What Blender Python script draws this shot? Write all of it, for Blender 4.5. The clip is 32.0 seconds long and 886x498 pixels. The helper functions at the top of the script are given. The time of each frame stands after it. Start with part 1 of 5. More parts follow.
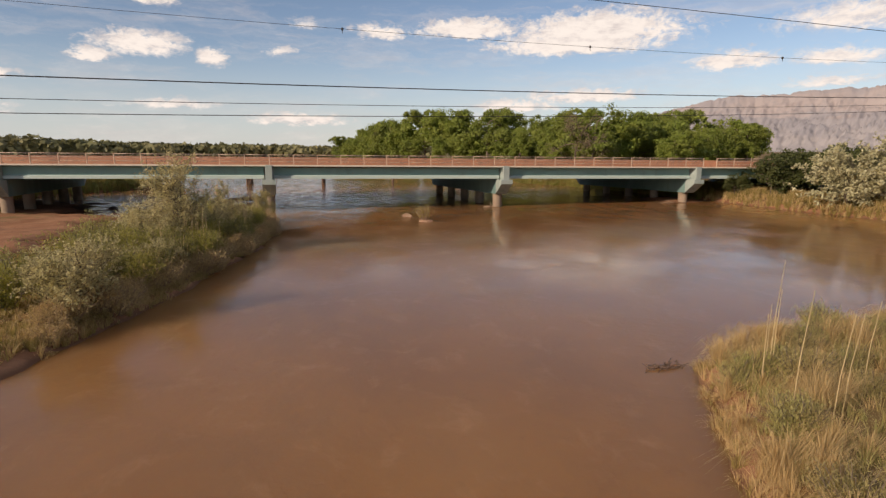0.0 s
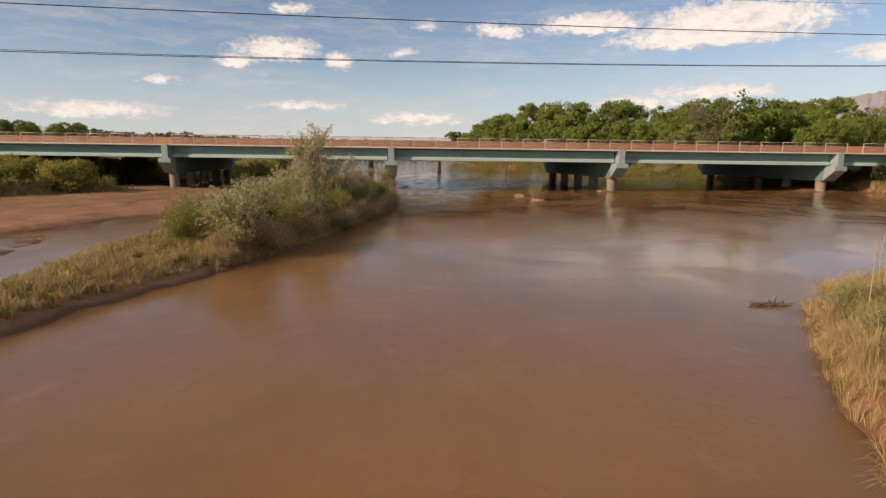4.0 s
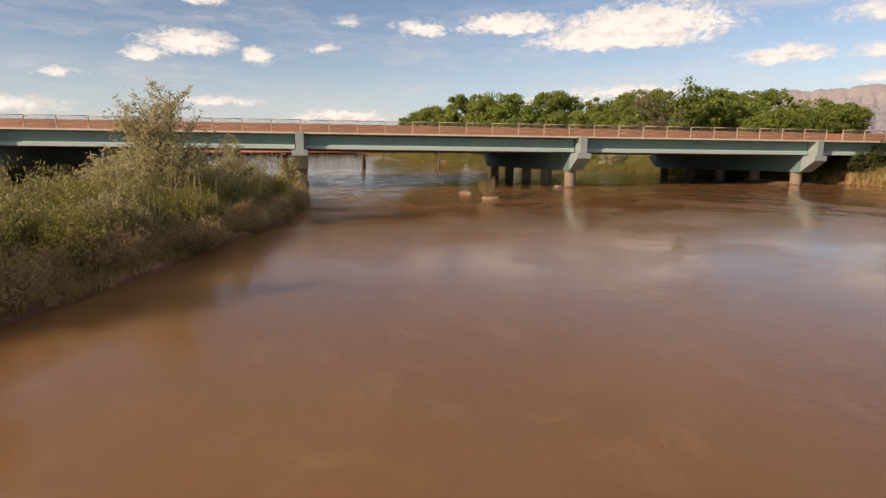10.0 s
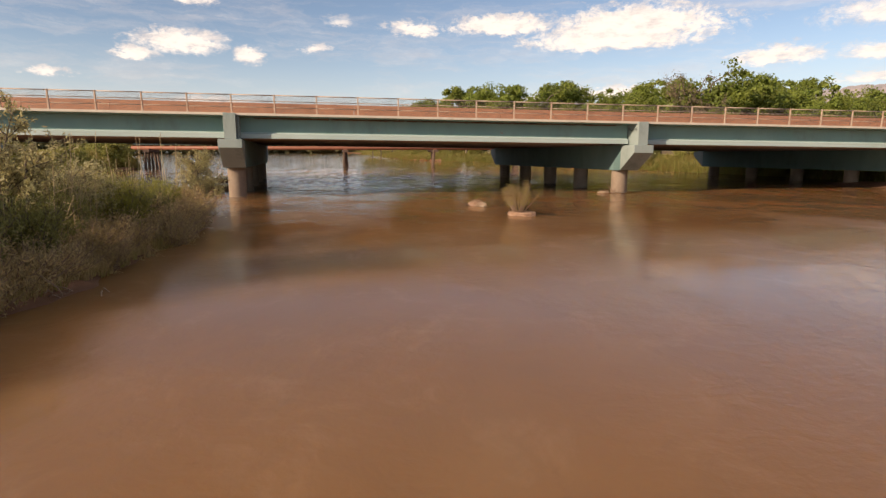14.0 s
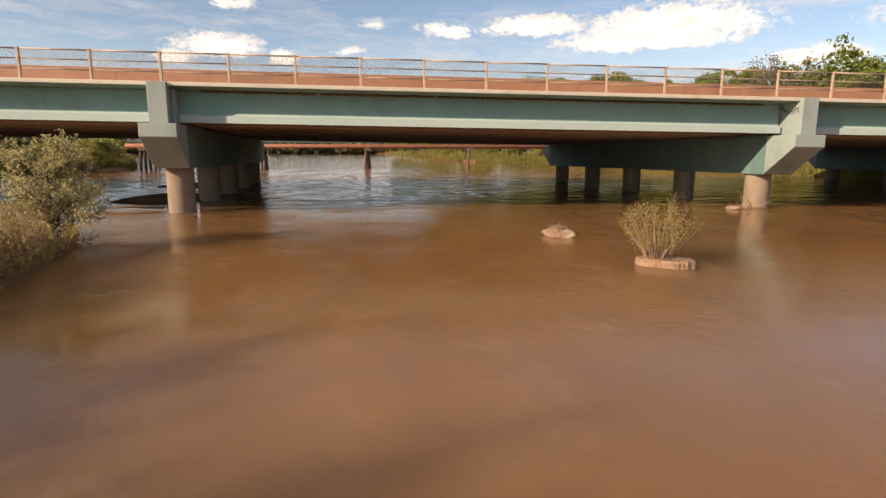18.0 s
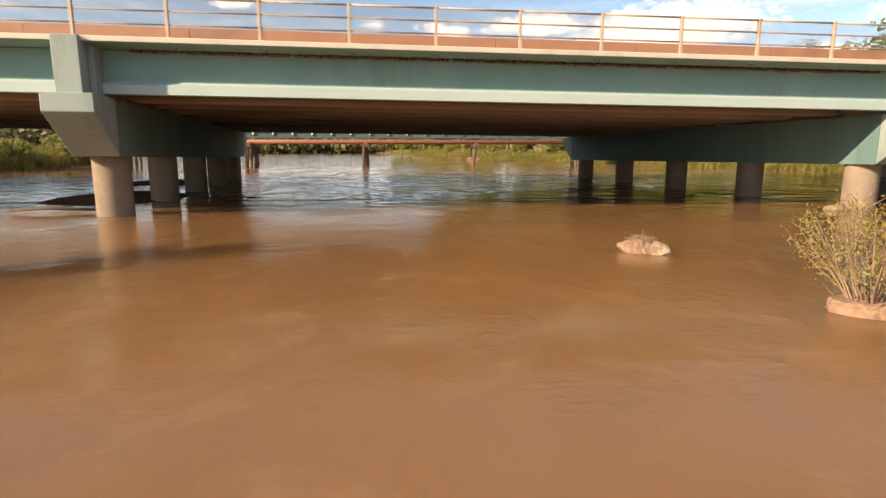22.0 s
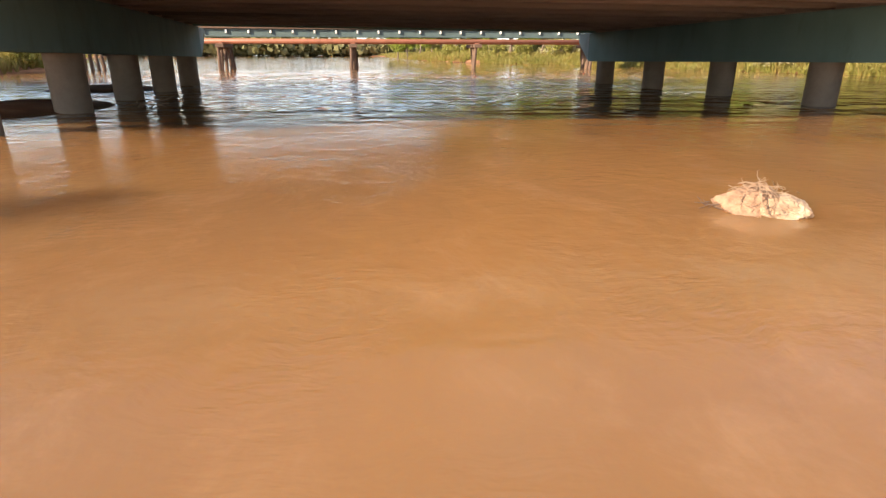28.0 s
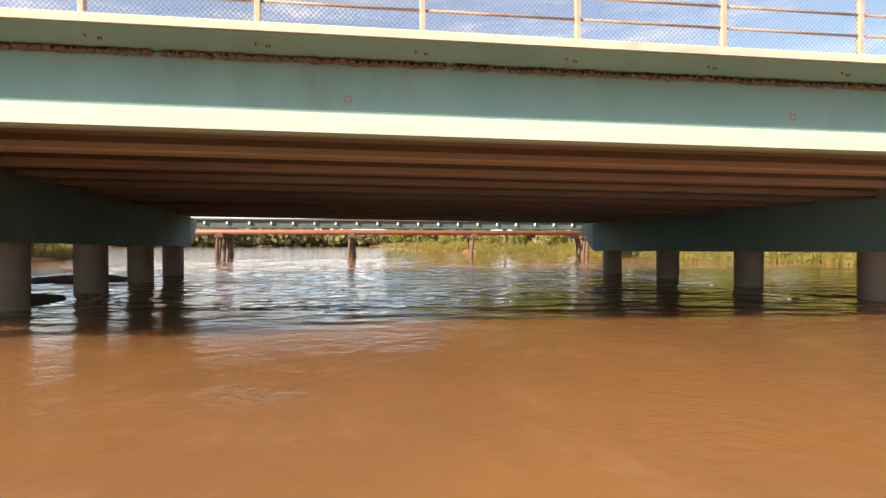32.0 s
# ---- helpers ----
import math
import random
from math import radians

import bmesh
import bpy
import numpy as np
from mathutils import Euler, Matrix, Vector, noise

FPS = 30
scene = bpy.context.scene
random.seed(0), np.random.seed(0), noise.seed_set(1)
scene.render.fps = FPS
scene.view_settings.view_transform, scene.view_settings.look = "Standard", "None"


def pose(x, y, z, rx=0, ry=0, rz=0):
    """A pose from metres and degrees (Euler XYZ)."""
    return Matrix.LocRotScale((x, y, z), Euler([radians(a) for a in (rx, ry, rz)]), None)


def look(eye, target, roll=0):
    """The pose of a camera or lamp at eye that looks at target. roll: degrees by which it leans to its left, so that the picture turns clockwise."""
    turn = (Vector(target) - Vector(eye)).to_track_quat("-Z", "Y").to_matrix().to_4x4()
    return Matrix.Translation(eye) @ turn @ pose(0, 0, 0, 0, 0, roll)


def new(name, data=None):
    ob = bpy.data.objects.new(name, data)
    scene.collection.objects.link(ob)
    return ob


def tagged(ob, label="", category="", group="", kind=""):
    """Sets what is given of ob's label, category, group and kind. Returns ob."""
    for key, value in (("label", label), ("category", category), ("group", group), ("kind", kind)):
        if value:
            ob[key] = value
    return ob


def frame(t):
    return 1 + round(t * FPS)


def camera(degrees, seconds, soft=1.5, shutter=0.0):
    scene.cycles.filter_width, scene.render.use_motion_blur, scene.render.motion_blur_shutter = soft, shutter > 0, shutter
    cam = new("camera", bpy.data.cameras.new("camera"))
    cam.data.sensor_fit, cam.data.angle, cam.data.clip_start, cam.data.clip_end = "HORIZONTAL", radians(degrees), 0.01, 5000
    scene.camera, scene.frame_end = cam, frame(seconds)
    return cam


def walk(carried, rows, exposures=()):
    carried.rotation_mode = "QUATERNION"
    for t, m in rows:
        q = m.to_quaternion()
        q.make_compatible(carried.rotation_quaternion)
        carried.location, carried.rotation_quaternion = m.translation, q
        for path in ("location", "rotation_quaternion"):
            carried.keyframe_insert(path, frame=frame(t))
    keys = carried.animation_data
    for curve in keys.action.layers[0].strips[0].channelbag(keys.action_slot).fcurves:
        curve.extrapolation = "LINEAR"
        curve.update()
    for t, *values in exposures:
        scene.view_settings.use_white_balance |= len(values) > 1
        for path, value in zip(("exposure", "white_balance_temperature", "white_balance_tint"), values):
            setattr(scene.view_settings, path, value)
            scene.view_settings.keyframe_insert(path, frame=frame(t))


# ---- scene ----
# ---------------------------------------------------------------- camera
cam = camera(76.9, 32.0, soft=1.35)
PATH = [
    (0, (4.835, -60.981, 6.395), (6.906, -51.349, 4.679), -0.12),
    (0.5, (4.730, -61.351, 6.194), (6.772, -51.714, 4.474), -0.09),
    (1, (4.691, -61.671, 5.981), (6.550, -51.998, 4.255), -0.04),
    (1.5, (4.663, -61.985, 5.782), (6.399, -52.291, 4.051), -0.06),
    (2, (4.578, -62.314, 5.609), (5.860, -52.547, 3.885), -0.01),
    (2.5, (4.500, -62.627, 5.421), (5.265, -52.806, 3.699), 0.00),
    (3, (4.466, -62.908, 5.183), (4.849, -53.065, 3.459), 0.03),
    (3.5, (4.452, -63.144, 4.920), (4.632, -53.296, 3.196), 0.06),
    (4, (4.490, -63.234, 4.643), (4.607, -53.386, 2.912), 0.06),
    (4.5, (4.588, -63.129, 4.338), (4.649, -53.279, 2.617), 0.02),
    (6.5, (4.800, -60.655, 4.465), (4.742, -50.810, 2.712), 0.06),
    (7, (4.790, -59.662, 4.442), (4.726, -49.817, 2.689), 0.08),
    (7.5, (4.760, -58.522, 4.402), (4.691, -48.680, 2.635), 0.10),
    (8, (4.685, -57.208, 4.315), (4.665, -47.365, 2.546), 0.08),
    (8.5, (4.607, -55.813, 4.168), (5.023, -45.980, 2.397), 0.08),
    (9, (4.588, -54.296, 3.970), (5.411, -44.487, 2.207), -0.00),
    (9.5, (4.633, -52.559, 3.778), (5.838, -42.790, 2.008), 0.03),
    (10, (4.739, -50.734, 3.668), (6.141, -40.992, 1.897), 0.01),
    (10.5, (4.901, -48.897, 3.627), (6.329, -39.159, 1.857), 0.00),
    (11, (5.101, -46.990, 3.570), (6.545, -37.254, 1.801), -0.02),
    (11.5, (5.330, -45.010, 3.459), (6.786, -35.274, 1.696), -0.03),
    (12, (5.572, -42.991, 3.330), (7.050, -33.260, 1.564), 0.02),
    (12.5, (5.805, -40.954, 3.232), (7.297, -31.226, 1.458), 0.04),
    (13, (6.037, -38.930, 3.169), (7.556, -29.207, 1.393), 0.13),
    (13.5, (6.290, -36.979, 3.105), (7.815, -27.256, 1.332), 0.07),
    (15.5, (7.281, -28.928, 2.816), (8.849, -19.210, 1.059), 0.01),
    (16, (7.424, -27.282, 2.825), (9.023, -17.569, 1.065), 0.02),
    (16.5, (7.568, -25.824, 2.817), (8.871, -16.068, 1.046), 0.03),
    (17, (7.689, -24.535, 2.778), (8.721, -14.745, 1.020), 0.02),
    (17.5, (7.756, -23.352, 2.705), (8.747, -13.556, 0.955), 0.08),
    (18, (7.771, -22.255, 2.603), (8.768, -12.459, 0.860), 0.12),
    (18.5, (7.771, -21.260, 2.487), (8.771, -11.463, 0.749), 0.10),
    (19, (7.777, -20.361, 2.367), (8.773, -10.561, 0.642), 0.12),
    (19.5, (7.785, -19.543, 2.260), (8.781, -9.740, 0.553), 0.11),
    (20, (7.793, -18.806, 2.198), (8.798, -9.006, 0.478), 0.04),
    (20.5, (7.803, -18.137, 2.181), (8.800, -8.338, 0.450), -0.01),
    (21, (7.812, -17.531, 2.172), (8.810, -7.733, 0.442), -0.03),
    (21.5, (7.816, -16.990, 2.135), (8.806, -7.193, 0.395), 0.02),
    (22, (7.819, -16.493, 2.062), (8.813, -6.697, 0.317), -0.00),
    (22.5, (7.833, -16.023, 1.985), (8.824, -6.226, 0.240), 0.00),
    (23, (7.854, -15.577, 1.933), (8.845, -5.779, 0.193), 0.01),
    (23.5, (7.877, -15.153, 1.906), (8.881, -5.357, 0.164), 0.04),
    (24, (7.919, -14.751, 1.884), (8.926, -4.955, 0.146), 0.06),
    (24.5, (7.987, -14.363, 1.854), (8.994, -4.566, 0.116), 0.08),
    (25, (8.067, -13.968, 1.821), (9.085, -4.172, 0.084), 0.10),
    (25.5, (8.137, -13.574, 1.808), (9.142, -3.896, -0.502), 0.11),
    (26, (8.184, -13.206, 1.814), (9.180, -3.710, -1.158), 0.11),
    (26.5, (8.223, -12.865, 1.815), (9.204, -3.535, -1.649), 0.10),
    (28.5, (8.698, -11.357, 1.793), (9.664, -1.932, -1.408), 0.00),
    (29, (8.729, -10.950, 1.799), (9.706, -1.483, -1.272), 0.02),
    (29.5, (8.723, -10.521, 1.801), (9.728, -1.011, -1.121), 0.01),
    (30, (8.729, -10.074, 1.790), (9.750, -0.508, -0.940), 0.02),
    (30.5, (8.737, -9.627, 1.766), (9.772, 0.096, -0.333), -0.03),
    (31, (8.711, -9.190, 1.751), (9.794, 0.706, 0.802), -0.01),
    (31.5, (8.684, -8.771, 1.753), (9.790, 1.167, 1.665), -0.01),
    (32, (8.676, -8.378, 1.763), (9.780, 1.560, 1.669), 0.02),
]

EXPOSURES = [(t, stops - 0.05, kelvin, 15 if t < 18 else 12 if t < 20 else 10) for t, stops, kelvin in ((0, 0.1, 6950), (9, 0.18, 7000), (16, 0.46, 7250), (19, 0.66, 7350), (22, 1.0, 7350), (24, 1.18, 7250), (25, 1.32, 7200), (26, 1.54, 7000), (29, 1.66, 6980), (30, 1.74, 6950), (31, 1.70, 6980), (32, 1.5, 7050))]
walk(cam, [(t, look(eye, target, roll)) for t, eye, target, roll in PATH], EXPOSURES)

# ---------------------------------------------------------------- sky and sun
SUN_WAY = Vector((2.0, 1.0, -1.0)).normalized()      # the way the sunlight travels
SUN_EL = math.asin(-SUN_WAY.z)
SUN_AZ = math.atan2(-SUN_WAY.x, -SUN_WAY.y)
sun = new("sun", bpy.data.lights.new("sun", "SUN"))
sun.data.energy, sun.data.angle, sun.data.color = 4.35, radians(0.9), (1.0, 0.85, 0.67)
sun.matrix_world = look((0, 0, 60), Vector((0, 0, 60)) + SUN_WAY)


class Nodes:
    """A short way to write node trees."""

    def __init__(self, tree):
        self.tree = tree
        tree.nodes.clear()

    def add(self, kind, **values):
        node = self.tree.nodes.new(kind)
        for key, value in values.items():
            self.option(node, key, value)
        return node

    @staticmethod
    def option(node, key, value):
        if key == "operation":
            node.operation = value
        elif key == "blend_type":
            node.blend_type = value
        elif key == "data_type":
            node.data_type = value
        elif key == "noise_dimensions":
            node.noise_dimensions = value
        elif key == "feature":
            node.feature = value
        elif key == "interpolation_type":
            node.interpolation_type = value
        elif key == "sky_type":
            node.sky_type = value

    def plug(self, socket, value):
        if isinstance(value, bpy.types.NodeSocket):
            self.tree.links.new(value, socket)
        elif value is not None:
            socket.default_value = value

    def math(self, operation, a, b=None, clamp=False):
        node = self.add("ShaderNodeMath", operation=operation)
        node.use_clamp = clamp
        self.plug(node.inputs[0], a)
        self.plug(node.inputs[1], b)
        return node.outputs[0]

    def vec(self, operation, a, b=None):
        node = self.add("ShaderNodeVectorMath", operation=operation)
        self.plug(node.inputs[0], a)
        self.plug(node.inputs[1], b)
        return node.outputs["Value"] if operation in ("DOT_PRODUCT", "LENGTH") else node.outputs[0]

    def noise(self, vector, scale, detail=4.0, rough=0.55, out=0):
        node = self.add("ShaderNodeTexNoise")
        self.plug(node.inputs["Vector"], vector)
        node.inputs["Scale"].default_value = scale
        node.inputs["Detail"].default_value = detail
        node.inputs["Roughness"].default_value = rough
        return node.outputs[out]

    def ramp(self, value, low, high, a=0.0, b=1.0, smooth=True):
        node = self.add("ShaderNodeMapRange", interpolation_type="SMOOTHSTEP" if smooth else "LINEAR")
        for n, v in enumerate((value, low, high, a, b)):
            self.plug(node.inputs[n], v)
        return node.outputs[0]

    def mix(self, fac, a, b, blend="MIX"):
        node = self.add("ShaderNodeMix", data_type="RGBA", blend_type=blend)
        self.plug(node.inputs[0], fac)
        self.plug(node.inputs[6], a if not isinstance(a, tuple) else (*a, 1))
        self.plug(node.inputs[7], b if not isinstance(b, tuple) else (*b, 1))
        return node.outputs[2]

    def combine(self, x, y, z):
        node = self.add("ShaderNodeCombineXYZ")
        for n, v in enumerate((x, y, z)):
            self.plug(node.inputs[n], v)
        return node.outputs[0]

    def split(self, v):
        node = self.add("ShaderNodeSeparateXYZ")
        self.plug(node.inputs[0], v)
        return node.outputs


# Clouds: azimuth and height in degrees, half width, half height, density.
CLOUDS = [(-15.3, 9.3, 3.7, 1.1, 1.0), (-18.9, 8.1, 1.8, 0.6, 1.0), (-9.3, 8.4, 1.4, 0.95, 1.0), (-3.4, 9.3, 1.6, 0.45, 0.75), (-1.0, 11.8, 1.6, 0.5, 0.6),
          (-25.5, 6.2, 1.5, 0.4, 0.85), (-13.6, 12.8, 1.6, 0.6, 0.9), (5.8, 11.2, 2.3, 0.8, 0.95), (14.6, 11.5, 4.8, 1.0, 1.1), (25.0, 9.9, 7.6, 1.15, 1.15),
          (27.0, 11.0, 7.4, 1.7, 1.2), (38.5, 7.8, 3.4, 0.85, 1.0), (47.5, 10.5, 5.5, 1.3, 0.85), (46.5, 7.6, 3.4, 0.8, 0.85), (46.0, 5.6, 3.4, 0.5, 0.8),
          (-1.7, 3.1, 4.4, 0.7, 1.0), (-13.0, 4.3, 4.2, 0.5, 0.8), (26.0, 5.2, 5.2, 0.7, 1.0), (19.3, 4.4, 3.8, 0.7, 0.95), (-30.6, 3.4, 6.0, 0.9, 0.8)]


def make_world():
    world = bpy.data.worlds.new("sky")
    scene.world = world
    world.use_nodes = True
    n = Nodes(world.node_tree)
    sky = n.add("ShaderNodeTexSky", sky_type="NISHITA")
    sky.sun_disc, sky.sun_elevation, sky.sun_rotation = False, SUN_EL, SUN_AZ
    sky.altitude, sky.air_density, sky.dust_density, sky.ozone_density = 1500, 1.0, 0.8, 1.2
    way = n.add("ShaderNodeTexCoord").outputs["Generated"]
    x, y, z = n.split(way)
    azim = n.math("MULTIPLY", n.math("ARCTAN2", x, y), 57.2958)
    high = n.math("MULTIPLY", n.math("ARCSINE", z), 57.2958)
    # A flat layer seen in perspective gives the cloud detail.
    flat = n.combine(n.math("MULTIPLY", azim, 0.16), n.math("MULTIPLY", high, 0.42), 0.0)
    bend = n.noise(flat, 1.3, 5, 0.6, out=1)
    fine = n.noise(n.vec("ADD", flat, bend), 1.6, 8, 0.62)
    puff = n.noise(n.vec("ADD", flat, (3.1, 7.7, 0.4)), 3.2, 8, 0.6)
    wisp = n.noise(n.vec("ADD", n.vec("MULTIPLY", flat, (2.1, 1.0, 1.0)), bend), 4.2, 8, 0.6)
    wob = n.math("MULTIPLY", n.math("SUBTRACT", fine, 0.5), 4.2)
    wob2 = n.math("MULTIPLY", n.math("SUBTRACT", puff, 0.5), 1.7)
    torn = n.math("ADD", n.math("MULTIPLY", n.math("SUBTRACT", wisp, 0.5), 1.5), n.math("MULTIPLY", n.math("SUBTRACT", puff, 0.5), 0.9))
    total = None
    for a, h, w, t, d in CLOUDS:
        dx = n.math("DIVIDE", n.math("ADD", n.math("SUBTRACT", azim, a), wob), w)
        dy = n.math("DIVIDE", n.math("ADD", n.math("SUBTRACT", high, h), wob2), t)
        dy = n.math("MAXIMUM", dy, n.math("MULTIPLY", dy, -1.35))      # flatter below
        r = n.math("SQRT", n.math("ADD", n.math("MULTIPLY", dx, dx), n.math("MULTIPLY", dy, dy)))
        blob = n.ramp(n.math("ADD", r, torn), 1.7, 0.15, 0.0, d)
        total = blob if total is None else n.math("MAXIMUM", total, blob)
    streak = n.noise(n.vec("ADD", n.vec("MULTIPLY", flat, (0.5, 1.1, 1.0)), n.vec("ADD", n.vec("MULTIPLY", bend, (0.8, 0.8, 0.0)), (9.0, 2.0, 5.0))), 1.1, 9, 0.66)
    veil = n.ramp(streak, 0.42, 0.78, 0.0, 0.42)
    # Broken cloud, unseen, added overhead for soft fill on the shaded sides.
    over = n.ramp(n.noise(n.vec("MULTIPLY", way, (1.0, 1.0, 1.6)), 2.3, 6, 0.6), 0.4, 0.62)
    over = n.math("MULTIPLY", over, n.ramp(high, 19.0, 32.0, 0.0, 0.6))
    body = n.math("MULTIPLY", total, n.ramp(puff, 0.22, 0.6, 0.68, 1.1))
    cover = n.math("MAXIMUM", n.ramp(body, 0.08, 0.92), veil, clamp=True)
    cover = n.math("MAXIMUM", n.math("MULTIPLY", cover, n.ramp(high, 0.0, 1.5)), over)
    shade = n.mix(n.ramp(n.math("ADD", puff, n.math("MULTIPLY", body, 0.25)), 0.35, 0.85), (0.68, 0.63, 0.62), (1.0, 0.94, 0.88))
    sky_light = n.vec("MULTIPLY", sky.outputs[0], (0.104, 0.103, 0.104))
    haze = n.mix(n.ramp(high, 11.0, -1.0, 0.0, 0.75), sky_light, (0.53, 0.575, 0.615))
    colour = n.mix(cover, haze, n.vec("MULTIPLY", shade, (0.92, 0.92, 0.92)))
    back = n.add("ShaderNodeBackground")
    n.plug(back.inputs[0], colour)
    back.inputs[1].default_value = 1.0
    out = n.add("ShaderNodeOutputWorld")
    world.node_tree.links.new(back.outputs[0], out.inputs[0])


make_world()


# ---------------------------------------------------------------- materials
def material(name, colour, other=None, scale=2.0, rough=0.8, metal=0.0, bump=0.15, bump_scale=20.0, stain=None, stain_scale=0.6,
             stretch=(1, 1, 1), vary=0.0, translucent=0.0, ior=1.45):
    """A surface with variation at two scales, a stain and a fine relief, in metres."""
    mat = bpy.data.materials.new(name)
    mat.use_nodes = True
    n = Nodes(mat.node_tree)
    place = n.vec("MULTIPLY", n.add("ShaderNodeNewGeometry").outputs["Position"], stretch)
    other = other or tuple(c * 0.75 for c in colour)
    tone = n.mix(n.ramp(n.noise(place, scale, 6, 0.6), 0.3, 0.7), colour, other)
    if stain:
        tone = n.mix(n.ramp(n.noise(n.vec("ADD", place, (5.2, 1.3, 7.1)), stain_scale, 7, 0.65), 0.5, 0.72, 0.0, 0.8), tone, stain)
    if vary:
        info = n.add("ShaderNodeObjectInfo").outputs["Random"]
        isle = n.add("ShaderNodeNewGeometry").outputs["Random Per Island"]
        f = n.math("MULTIPLY", n.math("ADD", n.math("MULTIPLY", info, 0.5), n.math("MULTIPLY", isle, 0.9)), vary)
        tone = n.mix(1.0, tone, n.mix(f, (1.25, 1.2, 1.1), (0.45, 0.45, 0.4)), "MULTIPLY")
    shader = n.add("ShaderNodeBsdfPrincipled")
    n.plug(shader.inputs["Base Color"], tone)
    n.plug(shader.inputs["Roughness"], n.ramp(n.noise(place, scale * 4, 3), 0.2, 0.8, max(rough - 0.12, 0.02), min(rough + 0.1, 1)))
    shader.inputs["Metallic"].default_value = metal
    shader.inputs["IOR"].default_value = ior
    if bump:
        b = n.add("ShaderNodeBump")
        b.inputs["Strength"].default_value = bump
        b.inputs["Distance"].default_value = 0.02
        n.plug(b.inputs["Height"], n.noise(place, bump_scale, 6, 0.6))
        n.plug(shader.inputs["Normal"], b.outputs[0])
    out = n.add("ShaderNodeOutputMaterial")
    surface = shader.outputs[0]
    if translucent:
        t = n.add("ShaderNodeBsdfTranslucent")
        n.plug(t.inputs[0], tone)
        m = n.add("ShaderNodeMixShader")
        m.inputs[0].default_value = translucent
        mat.node_tree.links.new(surface, m.inputs[1])
        mat.node_tree.links.new(t.outputs[0], m.inputs[2])
        surface = m.outputs[0]
    mat.node_tree.links.new(surface, out.inputs[0])
    return mat


def water_material():
    mat = bpy.data.materials.new("muddy water")
    mat.use_nodes = True
    n = Nodes(mat.node_tree)
    place = n.add("ShaderNodeNewGeometry").outputs["Position"]
    drift = n.vec("MULTIPLY", place, (1.0, 0.75, 1.0))
    warp = n.vec("ADD", drift, n.vec("MULTIPLY", n.noise(drift, 0.25, 4, 0.55, out=1), (3.2, 3.2, 0.0)))
    silt = n.ramp(n.noise(warp, 0.16, 6, 0.62), 0.3, 0.72)
    tone = n.mix(silt, (0.25, 0.122, 0.044), (0.205, 0.104, 0.045))
    tone = n.mix(n.ramp(n.noise(warp, 0.7, 7, 0.68), 0.5, 0.78, 0.0, 0.6), tone, (0.31, 0.17, 0.085))
    tone = n.mix(n.ramp(n.noise(n.vec("ADD", warp, (7.0, 3.0, 0.0)), 1.5, 6, 0.7), 0.55, 0.8, 0.0, 0.4), tone, (0.17, 0.08, 0.032))
    shader = n.add("ShaderNodeBsdfPrincipled")
    n.plug(shader.inputs["Base Color"], tone)
    shader.inputs["IOR"].default_value = 1.333
    # Light spreads through the silty water before it comes out again.
    shader.subsurface_method = "BURLEY"
    shader.inputs["Subsurface Weight"].default_value = 1.0
    shader.inputs["Subsurface Radius"].default_value = (1.0, 0.7, 0.45)
    shader.inputs["Subsurface Scale"].default_value = 2.6
    # Smooth reaches, and ones roughened by the current and the wind.
    reach = n.ramp(n.noise(n.vec("ADD", warp, (11.0, 4.0, 0.0)), 0.22, 6, 0.62), 0.36, 0.66)
    x, y, z = n.split(place)
    n.plug(shader.inputs["Roughness"], n.math("MULTIPLY", n.ramp(reach, 0.0, 1.0, 0.08, 0.19), n.ramp(y, 2.0, 7.0, 1.0, 0.4)))
    curl = n.vec("ADD", place, n.vec("MULTIPLY", n.noise(place, 0.7, 3, 0.5, out=1), (0.9, 0.9, 0.0)))
    ripple = n.noise(n.vec("MULTIPLY", curl, (1.0, 1.25, 1.0)), 2.6, 4, 0.55)
    swell = n.noise(n.vec("ADD", n.vec("MULTIPLY", curl, (0.5, 1.15, 1.0)), (3.0, 8.0, 0.0)), 0.72, 2, 0.45)
    # Faster, choppier flow under and past the bridge, easing off on the near side and far upstream.
    chop = n.math("MULTIPLY", n.ramp(y, 1.5, 8.0, 0.0, 1.0), n.ramp(y, 35.0, 75.0, 1.0, 0.35))
    gust = n.ramp(n.noise(n.vec("MULTIPLY", curl, (0.6, 1.0, 1.0)), 0.14, 4, 0.6), 0.35, 0.65, 0.55, 1.6)
    chop = n.math("MULTIPLY", chop, gust)
    calm = n.math("ADD", n.math("MULTIPLY", ripple, n.math("ADD", n.ramp(reach, 0.2, 1.0, 0.07, 0.24), n.math("MULTIPLY", n.ramp(y, -13.0, 1.0, 0.0, 0.16), n.ramp(y, 3.0, 8.0, 1.0, 0.0)))), n.math("MULTIPLY", swell, 0.13))
    # Trains of short ripples, in patches where the stream runs off the rocks.
    train = n.noise(n.vec("MULTIPLY", curl, (0.7, 1.6, 1.0)), 6.5, 2, 0.5)
    patch = n.math("MULTIPLY", n.ramp(n.noise(n.vec("ADD", warp, (2.0, 6.0, 0.0)), 0.45, 4, 0.55), 0.47, 0.66), n.math("MULTIPLY", n.ramp(y, -17.0, -10.0), n.ramp(y, 2.0, -2.0)))
    calm = n.math("ADD", calm, n.math("MULTIPLY", n.math("MULTIPLY", train, patch), 0.22))
    rough = n.math("ADD", n.math("MULTIPLY", ripple, 0.12), n.math("MULTIPLY", n.ramp(swell, 0.3, 0.7), 0.75))
